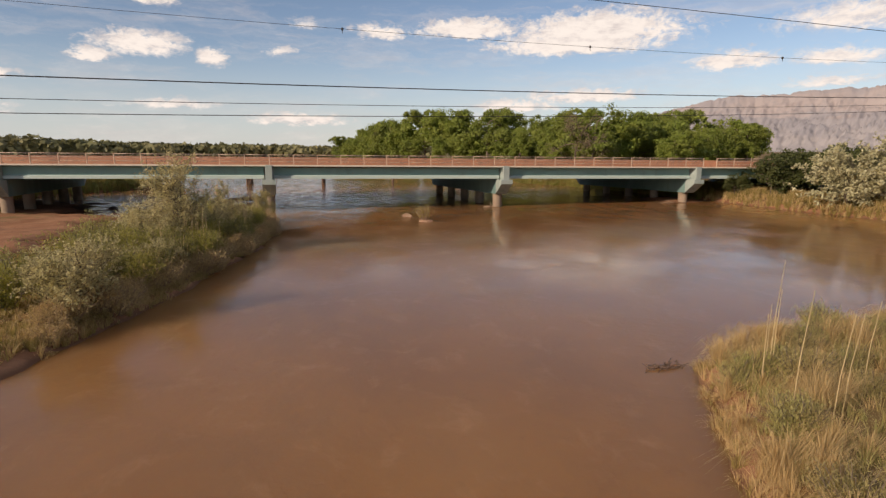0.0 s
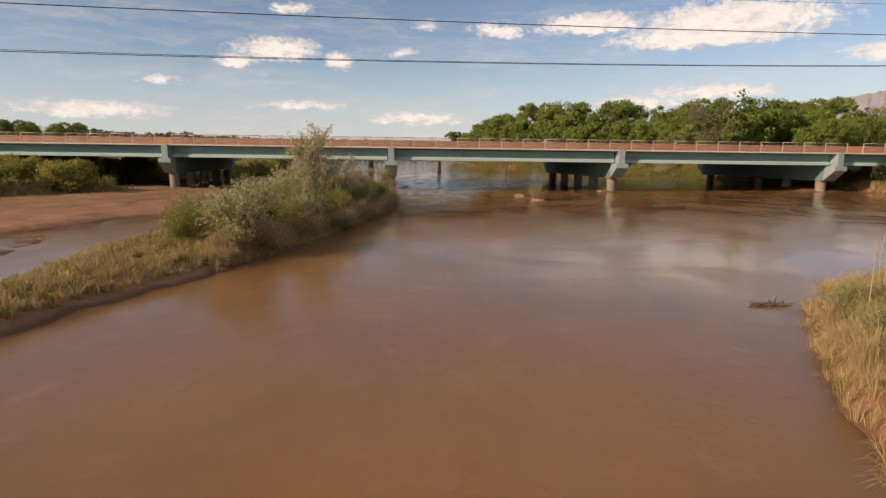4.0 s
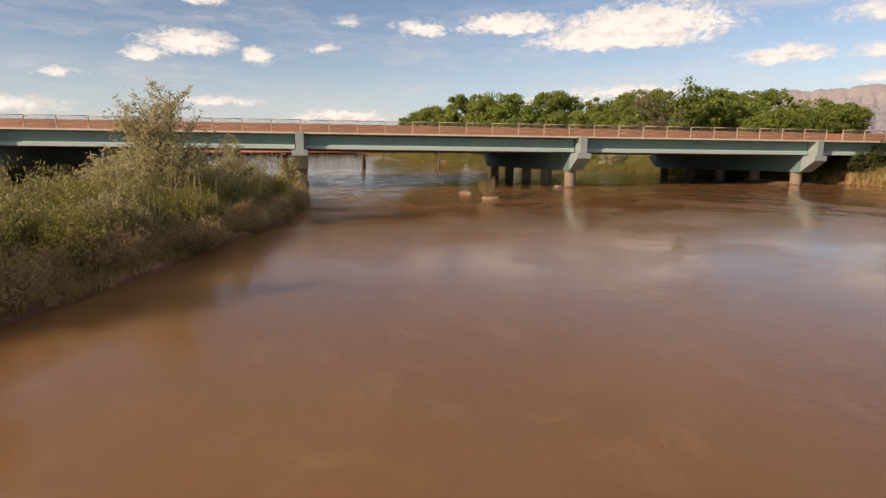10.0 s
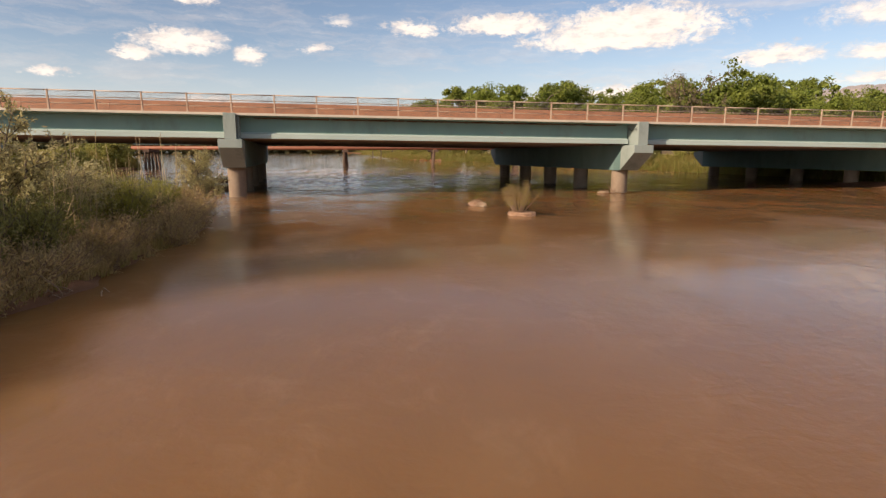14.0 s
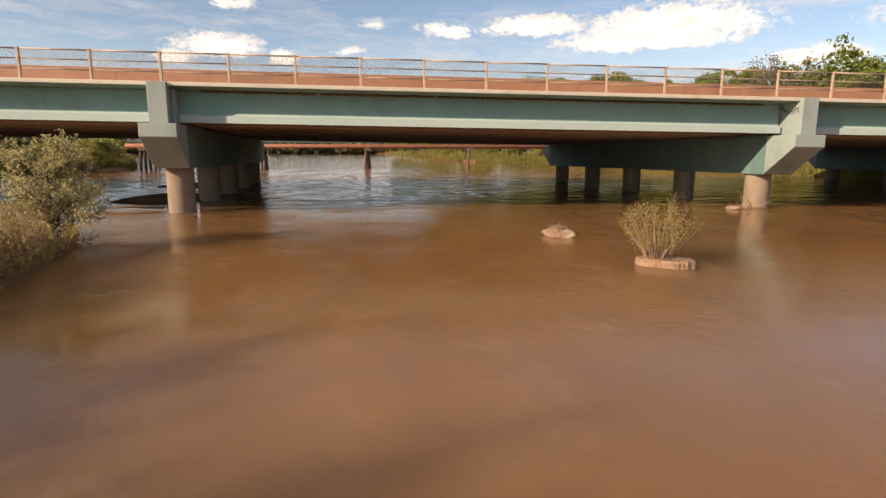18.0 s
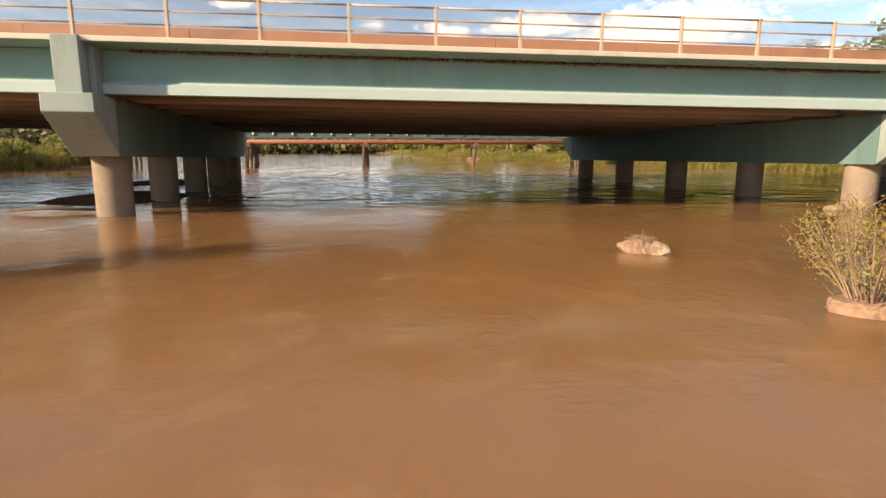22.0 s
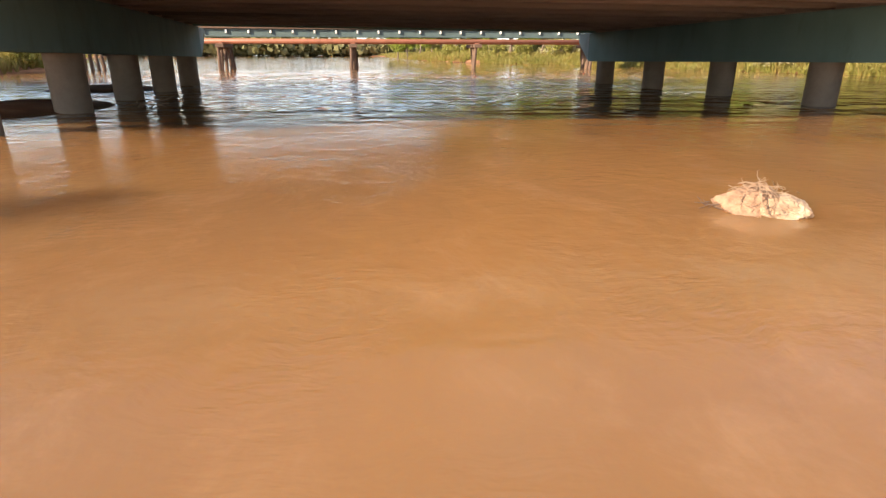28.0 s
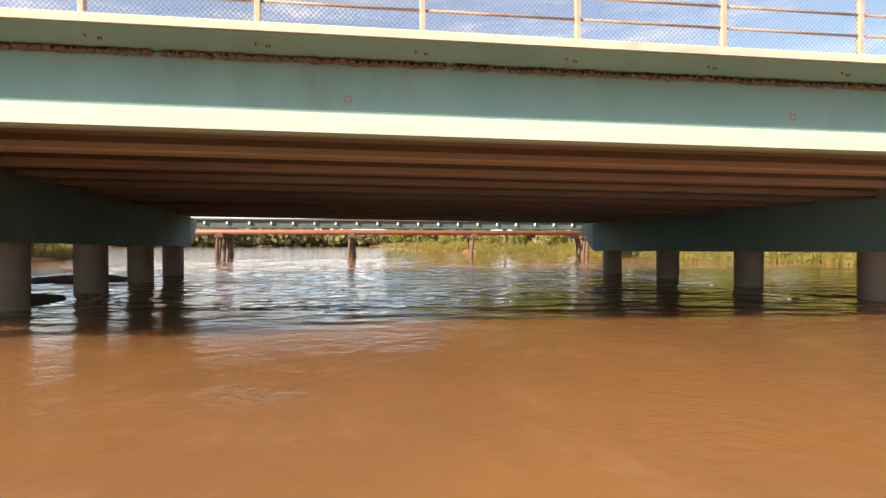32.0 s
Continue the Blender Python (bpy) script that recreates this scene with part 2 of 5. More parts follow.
    height = n.math("ADD", n.math("MULTIPLY", calm, 0.6), n.math("MULTIPLY", rough, chop))
    b = n.add("ShaderNodeBump")
    b.inputs["Strength"].default_value = 0.65
    b.inputs["Distance"].default_value = 0.14
    n.plug(b.inputs["Height"], height)
    n.plug(shader.inputs["Normal"], b.outputs[0])
    out = n.add("ShaderNodeOutputMaterial")
    mat.node_tree.links.new(shader.outputs[0], out.inputs[0])
    return mat


M_WATER = water_material()


def ground_material():
    mat = bpy.data.materials.new("silty ground")
    mat.use_nodes = True
    n = Nodes(mat.node_tree)
    place = n.add("ShaderNodeNewGeometry").outputs["Position"]
    x, y, z = n.split(place)
    tone = n.mix(n.ramp(n.noise(place, 0.5, 7, 0.62), 0.35, 0.68), (0.28, 0.135, 0.072), (0.35, 0.185, 0.105))
    tone = n.mix(n.ramp(n.noise(n.vec("ADD", place, (4.0, 9.0, 0.0)), 2.6, 6, 0.65), 0.5, 0.75, 0.0, 0.6), tone, (0.22, 0.115, 0.068))
    streak = n.noise(n.vec("ADD", n.vec("MULTIPLY", place, (0.16, 0.62, 1.0)), n.vec("MULTIPLY", n.noise(place, 0.15, 3, 0.5, out=1), (0.8, 0.8, 0.0))), 1.0, 6, 0.62)
    tone = n.mix(n.ramp(streak, 0.53, 0.63, 0.0, 0.65), tone, (0.185, 0.09, 0.052))
    # Low litter and thin grass on the higher ground; wet dark mud by the water.
    high = n.math("ADD", z, n.math("MULTIPLY", n.math("SUBTRACT", n.noise(place, 1.3, 6, 0.6), 0.5), 0.5))
    tone = n.mix(n.ramp(high, 0.42, 0.62, 0.0, 0.85), tone, (0.17, 0.125, 0.055))
    wet = n.ramp(n.math("ADD", z, n.math("MULTIPLY", n.math("SUBTRACT", n.noise(place, 3.0, 5, 0.6), 0.5), 0.12)), 0.18, 0.04)
    tone = n.mix(n.math("MULTIPLY", wet, 0.9), tone, (0.145, 0.072, 0.04))
    shader = n.add("ShaderNodeBsdfPrincipled")
    n.plug(shader.inputs["Base Color"], tone)
    n.plug(shader.inputs["Roughness"], n.ramp(wet, 0.0, 1.0, 0.97, 0.88))
    shader.inputs["Specular IOR Level"].default_value = 0.15
    b = n.add("ShaderNodeBump")
    b.inputs["Strength"].default_value = 0.7
    b.inputs["Distance"].default_value = 0.06
    n.plug(b.inputs["Height"], n.noise(place, 4.0, 8, 0.65))
    n.plug(shader.inputs["Normal"], b.outputs[0])
    out = n.add("ShaderNodeOutputMaterial")
    mat.node_tree.links.new(shader.outputs[0], out.inputs[0])
    return mat


def mountain_material():
    mat = bpy.data.materials.new("mountain rock, haze and cloud shade in colour")
    mat.use_nodes = True
    n = Nodes(mat.node_tree)
    place = n.add("ShaderNodeNewGeometry").outputs["Position"]
    x, y, z = n.split(place)
    bands = n.noise(n.vec("MULTIPLY", place, (0.5, 0.5, 4.0)), 0.008, 9, 0.7)
    crag = n.noise(n.vec("MULTIPLY", place, (1.0, 1.0, 0.8)), 0.02, 10, 0.75)
    drift = n.noise(n.vec("ADD", place, (900.0, 0.0, 300.0)), 0.0024, 4, 0.6)
    up = n.math("ADD", z, n.math("MULTIPLY", n.math("SUBTRACT", bands, 0.5), 260.0))
    # By height: haze-paled foot, shaded blue mid slopes, pinkish cliffs, all as base colour.
    tone = n.mix(n.ramp(up, 40.0, 170.0), (0.33, 0.30, 0.29), (0.215, 0.205, 0.225))
    tone = n.mix(n.ramp(up, 190.0, 250.0), tone, (0.36, 0.285, 0.255))
    tone = n.mix(n.ramp(crag, 0.5, 0.68, 0.0, 0.7), tone, (0.17, 0.17, 0.20))
    tone = n.mix(n.ramp(up, 330.0, 390.0, 0.0, 0.6), tone, (0.20, 0.19, 0.21))
    # Soft cloud shadows, put into the rock's colour.
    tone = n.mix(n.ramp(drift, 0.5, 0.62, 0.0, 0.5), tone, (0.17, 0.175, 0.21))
    tone = n.mix(0.5, tone, (0.33, 0.305, 0.31))      # distance haze mixed into the base colour
    shader = n.add("ShaderNodeBsdfPrincipled")
    n.plug(shader.inputs["Base Color"], tone)
    shader.inputs["Roughness"].default_value = 1.0
    out = n.add("ShaderNodeOutputMaterial")
    mat.node_tree.links.new(shader.outputs[0], out.inputs[0])
    return mat


M_GROUND = ground_material()
M_TEAL = material("teal painted concrete", (0.20, 0.335, 0.30), (0.24, 0.375, 0.335), 0.9, 0.75, bump=0.12, bump_scale=30, stain=(0.19, 0.27, 0.235), stain_scale=0.8, stretch=(0.6, 0.6, 0.25))
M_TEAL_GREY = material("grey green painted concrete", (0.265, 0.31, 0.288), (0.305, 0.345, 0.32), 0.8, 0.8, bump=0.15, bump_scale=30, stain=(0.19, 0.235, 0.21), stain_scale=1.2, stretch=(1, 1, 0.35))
# One paint with the nose; under-deck shade is put into this darker tone.
M_CAP_SHADED = material("teal paint with under-deck shade in its colour", (0.115, 0.195, 0.185), (0.15, 0.235, 0.22), 0.8, 0.75, bump=0.15, bump_scale=30, stain=(0.10, 0.155, 0.145), stain_scale=1.0, stretch=(1, 1, 0.35))
# Paler copy of the girder's teal; direct sun is put into the colour.
M_FLANGE = material("teal paint with sunlight in its colour", (0.40, 0.495, 0.465), (0.45, 0.535, 0.50), 0.8, 0.8, bump=0.12, bump_scale=30, stain=(0.36, 0.44, 0.40), stain_scale=0.7, stretch=(0.4, 1, 1))
M_CONC = material("bare concrete", (0.315, 0.235, 0.17), (0.255, 0.188, 0.135), 1.4, 0.88, bump=0.25, bump_scale=40, stain=(0.24, 0.185, 0.14), stain_scale=0.9)
M_CURB = material("pale concrete", (0.62, 0.55, 0.45), (0.54, 0.48, 0.40), 1.1, 0.85, bump=0.2, bump_scale=40, stain=(0.42, 0.36, 0.29), stain_scale=0.5)
M_SOFFIT = material("brown beam concrete", (0.42, 0.325, 0.27), (0.34, 0.26, 0.215), 0.9, 0.85, bump=0.15, bump_scale=25, stain=(0.19, 0.145, 0.12), stain_scale=0.5, stretch=(0.15, 1, 1))
M_BARRIER = material("rust brown barrier paint", (0.44, 0.20, 0.11), (0.38, 0.17, 0.095), 1.3, 0.75, bump=0.15, bump_scale=30, stain=(0.27, 0.12, 0.07), stain_scale=0.6)
M_POST = material("tan painted steel", (0.54, 0.41, 0.31), (0.47, 0.33, 0.235), 3.0, 0.5, bump=0.08, bump_scale=60, stain=(0.33, 0.15, 0.07), stain_scale=2.2)
M_WIRE = material("tan chain link wire", (0.17, 0.14, 0.12), (0.14, 0.12, 0.105), 3.0, 0.5, metal=0.2, bump=0)
M_ROAD = material("asphalt", (0.06, 0.058, 0.055), (0.048, 0.047, 0.046), 2.0, 0.9, bump=0.3, bump_scale=80)
M_NEST = material("dried mud", (0.22, 0.13, 0.085), (0.17, 0.10, 0.065), 6.0, 0.95, bump=0.9, bump_scale=70)
M_MOUTH_SHADE = material("near black shade of nest mouths", (0.02, 0.014, 0.01), None, 4.0, 0.95, bump=0)
M_PIPE = material("rusty red pipe paint", (0.32, 0.12, 0.07), (0.26, 0.10, 0.06), 1.2, 0.55, bump=0.1, bump_scale=20, stain=(0.22, 0.09, 0.05), stain_scale=0.8)
M_PILE = material("weathered timber pile", (0.16, 0.10, 0.07), (0.11, 0.07, 0.05), 5.0, 0.9, bump=0.5, bump_scale=14, stretch=(3, 3, 0.4))
M_STEEL = material("blue grey painted steel", (0.10, 0.145, 0.14), (0.08, 0.115, 0.115), 1.0, 0.6, bump=0.08)
M_WHITE = material("white painted bracket", (0.78, 0.77, 0.74), None, 4.0, 0.6, bump=0.05)
M_CABLE = material("dark cable", (0.035, 0.033, 0.032), None, 9.0, 0.6, bump=0)
M_ROCK = material("silt stained rubble", (0.22, 0.13, 0.08), (0.16, 0.095, 0.06), 3.0, 0.9, bump=0.7, bump_scale=18, stain=(0.30, 0.17, 0.105), stain_scale=2.0)
M_SLAB = material("pale broken concrete", (0.36, 0.225, 0.145), (0.22, 0.125, 0.08), 7.0, 0.9, bump=0.6, bump_scale=22, stain=(0.40, 0.24, 0.15), stain_scale=3.0)
M_PALE = material("fresh broken concrete", (0.40, 0.29, 0.195), (0.29, 0.185, 0.12), 5.0, 0.9, bump=0.7, bump_scale=26, stain=(0.54, 0.43, 0.30), stain_scale=5.0)
M_TWIG = material("dry driftwood twigs", (0.36, 0.24, 0.16), (0.27, 0.175, 0.115), 6.0, 0.9, bump=0.2)
M_BARK = material("grey brown bark", (0.20, 0.15, 0.11), (0.13, 0.10, 0.075), 8.0, 0.95, bump=0.6, bump_scale=20)
M_RED = material("faded red marker paint", (0.50, 0.13, 0.10), None, 5.0, 0.7, bump=0.05)
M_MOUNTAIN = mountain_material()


def leafy(name, a, b, vary=0.8, rough=0.6, scale=0.7, translucent=0.25):
    return material(name, a, b, scale, rough, bump=0, vary=vary, translucent=translucent)


M_SILVER = leafy("silver green leaves", (0.46, 0.42, 0.21), (0.55, 0.49, 0.29), vary=0.4, translucent=0.5)
M_WILLOW = leafy("olive willow leaves", (0.28, 0.275, 0.052), (0.38, 0.345, 0.09), vary=0.45, translucent=0.5)
M_GREENWILLOW = leafy("green willow leaves", (0.28, 0.27, 0.075), (0.36, 0.335, 0.11), vary=0.6, translucent=0.45)
M_SAGE = leafy("dull olive leaves", (0.30, 0.29, 0.09), (0.38, 0.35, 0.13), vary=0.6, translucent=0.4)
M_GREEN = leafy("cottonwood leaves", (0.205, 0.27, 0.046), (0.26, 0.30, 0.062), scale=0.25, vary=0.6, translucent=0.4)
M_DARKGREEN = leafy("dark green leaves", (0.075, 0.095, 0.026), (0.105, 0.12, 0.036), scale=0.3, vary=0.6, translucent=0.35)
M_BROWNLEAF = leafy("sparse brown twigs", (0.21, 0.165, 0.10), (0.27, 0.21, 0.13))
M_STRAW = leafy("dry straw grass", (0.69, 0.52, 0.285), (0.60, 0.43, 0.21), scale=1.2, vary=0.55, translucent=0.4)
M_STREAMLEAF = leafy("yellow green bush leaves", (0.33, 0.295, 0.065), (0.42, 0.335, 0.10), vary=0.5, translucent=0.45)
M_OLIVE = leafy("pale grey olive leaves", (0.42, 0.405, 0.25), (0.50, 0.47, 0.31), vary=0.5, translucent=0.3)
M_GRASS = leafy("olive grass", (0.32, 0.265, 0.08), (0.40, 0.315, 0.115), scale=0.8, vary=0.5, translucent=0.4)
M_BRIGHT = leafy("bright green bank grass", (0.31, 0.32, 0.08), (0.40, 0.375, 0.115), scale=0.5, vary=0.6, translucent=0.4)
M_CANE = leafy("pale reed canes", (0.64, 0.51, 0.31), (0.54, 0.42, 0.24), vary=0.5)
M_DRYBRUSH = leafy("dry brown brush", (0.47, 0.345, 0.16), (0.56, 0.43, 0.22), vary=0.5, translucent=0.5)
M_WEED = leafy("grey green weeds", (0.37, 0.32, 0.125), (0.46, 0.385, 0.18), vary=0.6, translucent=0.35)
M_GREENWEED = leafy("soft green weeds", (0.36, 0.35, 0.12), (0.45, 0.42, 0.18), vary=0.5, translucent=0.4)
# Distance haze is put into this leaf colour as a lighter tone.
M_FARWOOD = leafy("distant leaves with haze in colour", (0.16, 0.165, 0.075), (0.20, 0.185, 0.09), scale=0.03, vary=0.4)


# ---------------------------------------------------------------- mesh helpers
def thing(name, at=(0, 0, 0), label="", category="", group="", kind=""):
    ob = tagged(new(name), label, category, group, kind)
    ob.location = at
    ob.empty_display_size = 0.2
    return ob


def finish(bm, name, mats, smooth=False):
    me = bpy.data.meshes.new(name)
    bm.normal_update()
    bm.to_mesh(me)
    bm.free()
    for m in mats if isinstance(mats, (list, tuple)) else [mats]:
        me.materials.append(m)
    if smooth:
        for p in me.polygons:
            p.use_smooth = True
    return me


def part(name, bm, mat, parent=None, label="", smooth=False, at=None):
    ob = new(name, bm if isinstance(bm, bpy.types.Mesh) else finish(bm, name, mat, smooth))
    ob.parent = parent
    if at is not None:
        ob.location = at
    return tagged(ob, label)


def from_arrays(name, verts, faces, mats, index=None, smooth=False):
    """A mesh from numpy arrays; faces: rows of 3 or 4 vertex numbers."""
    me = bpy.data.meshes.new(name)
    verts, faces = np.asarray(verts, np.float32), np.asarray(faces, np.int32)
    k = faces.shape[1]
    me.vertices.add(len(verts))
    me.vertices.foreach_set("co", verts.ravel())
    me.loops.add(faces.size)
    me.loops.foreach_set("vertex_index", faces.ravel())
    me.polygons.add(len(faces))
    me.polygons.foreach_set("loop_start", np.arange(len(faces), dtype=np.int32) * k)
    for m in mats if isinstance(mats, (list, tuple)) else [mats]:
        me.materials.append(m)
    if index is not None:
        me.polygons.foreach_set("material_index", np.asarray(index, np.int32))
    me.update(calc_edges=True)
    if smooth:
        me.polygons.foreach_set("use_smooth", np.ones(len(faces), bool))
    return me


def box(bm, x0, x1, y0, y1, z0, z1, bevel=0.0):
    out = bmesh.ops.create_cube(bm, size=1)["verts"]
    for v in out:
        v.co = Vector(((x0 + x1) / 2 + v.co.x * (x1 - x0), (y0 + y1) / 2 + v.co.y * (y1 - y0), (z0 + z1) / 2 + v.co.z * (z1 - z0)))
    if bevel:
        edges = {e for v in out for e in v.link_edges}
        bmesh.ops.bevel(bm, geom=list(edges), offset=bevel, segments=1, affect="EDGES")
    return bm


def prism_x(bm, outline, x0, x1):
    """An outline of (y, z), run from x0 to x1."""
    a = [bm.verts.new((x0, y, z)) for y, z in outline]
    b = [bm.verts.new((x1, y, z)) for y, z in outline]
    n = len(a)
    for i in range(n):
        bm.faces.new((a[i], a[(i + 1) % n], b[(i + 1) % n], b[i]))
    bm.faces.new(a[::-1])
    bm.faces.new(b)
    bmesh.ops.recalc_face_normals(bm, faces=bm.faces)
    return bm


def tube(bm, points, radii, sides=8, caps=True):
    """A round bar along points."""
    points = [Vector(p) for p in points]
    rings = []
    for i, p in enumerate(points):
        d = (points[min(i + 1, len(points) - 1)] - points[max(i - 1, 0)]).normalized()
        u = d.cross(Vector((0, 0, 1)) if abs(d.z) < 0.9 else Vector((0, 1, 0))).normalized()
        w = d.cross(u)
        r = radii[i] if isinstance(radii, (list, tuple)) else radii
        rings.append([bm.verts.new(p + r * (math.cos(a) * u + math.sin(a) * w)) for a in (2 * math.pi * k / sides for k in range(sides))])
    for a, b in zip(rings, rings[1:]):
        for k in range(sides):
            bm.faces.new((a[k], a[(k + 1) % sides], b[(k + 1) % sides], b[k]))
    if caps:
        bm.faces.new(rings[0][::-1])
        bm.faces.new(rings[-1])
    return bm


def sweep(bm, fn):
    for v in bm.verts:
        v.co = fn(v.co)
    return bm


# ---------------------------------------------------------------- plan
GRADE_X, GRADE_Y = -0.0118, -0.012       # the road falls to the right and to the back
PIERS = [-51.0, -25.65, -0.59, 25.27, 50.0, 75.2]
SKEWS = [-0.092, -0.092, -0.092, -0.110, -0.110, -0.110]      # the piers stand askew to the road
CURB = 5.08                              # top of the walkway's edge over the water at x = 0


def graded(co):
    return Vector((co.x, co.y, co.z + GRADE_X * co.x + GRADE_Y * co.y))


ISLAND = [(-8.6, -53.5), (-6.6, -50.2), (-5.9, -47), (-4.5, -43.7), (-3.3, -39.8), (-1.8, -34.5), (-0.9, -28.5), (0.5, -22.2), (0.9, -15.5),
          (0.6, -12), (-0.6, -6.6), (-2.2, -3.2), (-5.0, -5), (-8.0, -14), (-9.6, -25), (-9.6, -34), (-10.8, -37.5), (-10.5, -42), (-10.2, -46), (-10.6, -52)]
SAND = [(-14.5, -22.5), (-16.8, -27), (-17.0, -33), (-15.7, -35), (-15.3, -38.5), (-18, -46), (-24, -60), (-70, -60), (-70, 12), (-30, 24), (-21, 16), (-17, 6), (-13, -4), (-12.6, -14)]
LEFT = [(-26.5, -3), (-34, -11.5), (-38, -20), (-50, -34), (-62, -60), (-120, -260), (-2500, -2500), (-3200, 3200), (-420, 1100), (-150, 340), (-72, 150), (-38, 84), (-27, 60), (-24.5, 50), (-28.5, 43), (-37, 30), (-37, 12), (-34, 3)]
NEAR_RIGHT = [(15.6, -47.2), (14.3, -49.7), (12.7, -52.4), (11.2, -55.7), (10.2, -60), (9.0, -75), (20, -140), (120, -140), (70, -70), (40, -51), (27, -46.2), (20, -45.6)]
RIGHT = [(54.4, 2), (54.6, -8), (55.4, -15), (57, -24), (62, -42), (72, -64), (120, -140), (500, -900), (3200, -2500), (3200, 3200), (-300, 1600), (-64, 746), (-6, 419), (12, 288), (18.5, 158), (23.5, 112), (31, 98), (40.5, 88), (44.5, 52), (50, 37), (53.5, 20)]


def depth_inside(px, py, outline):
    """How far points lie inside an outline (negative: outside), in metres."""
    inside = np.zeros(px.shape, bool)
    near = np.full(px.shape, 1e9)
    for (ax, ay), (bx, by) in zip(outline, outline[1:] + outline[:1]):
        hit = ((ay > py) != (by > py)) & (px < (bx - ax) * (py - ay) / (by - ay + 1e-12) + ax)
        inside ^= hit
        t = np.clip(((px - ax) * (bx - ax) + (py - ay) * (by - ay)) / ((bx - ax) ** 2 + (by - ay) ** 2), 0, 1)
        near = np.minimum(near, np.hypot(px - ax - t * (bx - ax), py - ay - t * (by - ay)))
    return np.where(inside, near, -near)


def wavy(px, py, size, seed=0):
    """Smooth noise from a few waves, about -1 to 1."""
    rng = np.random.default_rng(seed)
    out = np.zeros_like(px, dtype=float)
    for k in range(9):
        a, f, ph = rng.uniform(0, 6.28), rng.uniform(0.6, 2.6) / size, rng.uniform(0, 6.28)
        out += np.sin((px * math.cos(a) + py * math.sin(a)) * f * 6.28 + ph) / 3.2
    return out


def land_height(px, py):
    px, py = np.asarray(px, float), np.asarray(py, float)
    wx, wy = px + 0.16 * wavy(px, py, 4, 1), py + 0.16 * wavy(px, py, 4, 2)
    rough = wavy(px, py, 3.0, 3)
    h = np.full(px.shape, -1.2)
    for outline, rise, top in ((ISLAND, 0.28, 0.5), (NEAR_RIGHT, 0.5, 0.7), (RIGHT, 0.35, 1.2), (LEFT, 0.25, 1.3)):
        d = depth_inside(wx, wy, outline)
        h = np.maximum(h, np.where(d > 0, np.minimum(0.1 + d * rise, top) + 0.05 * rough * np.clip(d, 0, 1), np.maximum(d * 0.6, -1.2)))
    d = depth_inside(wx, wy, SAND)
    # Old water levels cut low scarps along the sand.
    level = 1.6 + d * 0.16 + 0.45 * wavy(px * 0.35, py, 16, 6)
    cut = np.floor(level) + np.clip((level - np.floor(level)) * 9 - 8, 0, 1) - 1.6
    cut = np.clip(cut, -0.6, 1.0) * np.clip(d / 1.5, 0, 1)
    h = np.maximum(h, np.where(d > 0, np.minimum(0.04 + d * 0.05, 0.22) + 0.07 * wavy(px, py * 2.5, 9, 5) + 0.26 * cut, np.maximum(d * 0.3, -1.2)))
    # Silt bars by the piers under the bridge.
    for cx, cy, rx, ry in ((-3.6, 9.0, 3.6, 4.5), (-5.5, 20.0, 4.0, 3.0), (50.5, 6.0, 5.0, 6.0)):
        r = np.hypot((wx - cx) / rx, (wy - cy) / ry)
        h = np.maximum(h, 0.28 - 0.5 * r * r)
    return np.maximum(h, -1.2)


def spread(lo, hi, step, far, n):
    core = np.arange(lo, hi + 1e-6, step)
    out = np.geomspace(step, far, n)
    return np.concatenate([lo - out[::-1], core, hi + out])


def sheet(name, xs, ys, zs, mat, label, category, smooth=True):
    nx, ny = len(xs), len(ys)
    gx, gy = np.meshgrid(xs, ys, indexing="ij")
    gz = zs(gx, gy) if callable(zs) else np.full(gx.shape, zs)
    i = (np.arange(nx - 1)[:, None] * ny + np.arange(ny - 1)[None]).ravel()
    faces = np.stack([i, i + ny, i + ny + 1, i + 1], 1)
    me = from_arrays(name, np.stack([gx, gy, gz], -1).reshape(-1, 3), faces, mat, smooth=smooth)
    return tagged(new(name, me), label, category, kind="structure")


sheet("ground", spread(-60, 75, 0.45, 3600, 40), spread(-75, 90, 0.45, 3600, 40), land_height, M_GROUND, "reddish brown silt banks, island and sandbars of the river", "ground")


def water_height(px, py):
    """Short steep waves where the current runs faster under and past the bridge; level elsewhere."""
    ramp = lambda v, a, b: np.clip((v - a) / (b - a), 0, 1)
    amp = ramp(py, 1.5, 7.0) * ramp(py, 62.0, 40.0) * ramp(px, -13.5, -8.0) * ramp(px, 34.0, 24.0)
    amp = amp * np.clip(0.75 + 0.75 * wavy(px, py * 1.4, 14, 41), 0.15, 1.15)
    lines = wavy(px * 0.6, py, 0.8, 42) + 0.7 * wavy(px * 0.75, py, 0.45, 43) + 0.8 * wavy(px * 0.5, py, 1.7, 44)
    return amp * 0.0082 * (lines + 0.35 * np.abs(lines))


sheet("water", spread(-14, 34, 0.2, 900, 34), np.concatenate([np.geomspace(1600, 8, 22) * -1 - 8, np.arange(-12, 1, 4.0), np.arange(1.2, 62, 0.2), 62 + np.geomspace(0.5, 1500, 26)]), water_height, M_WATER, "brown muddy river water with faint ripples", "water")


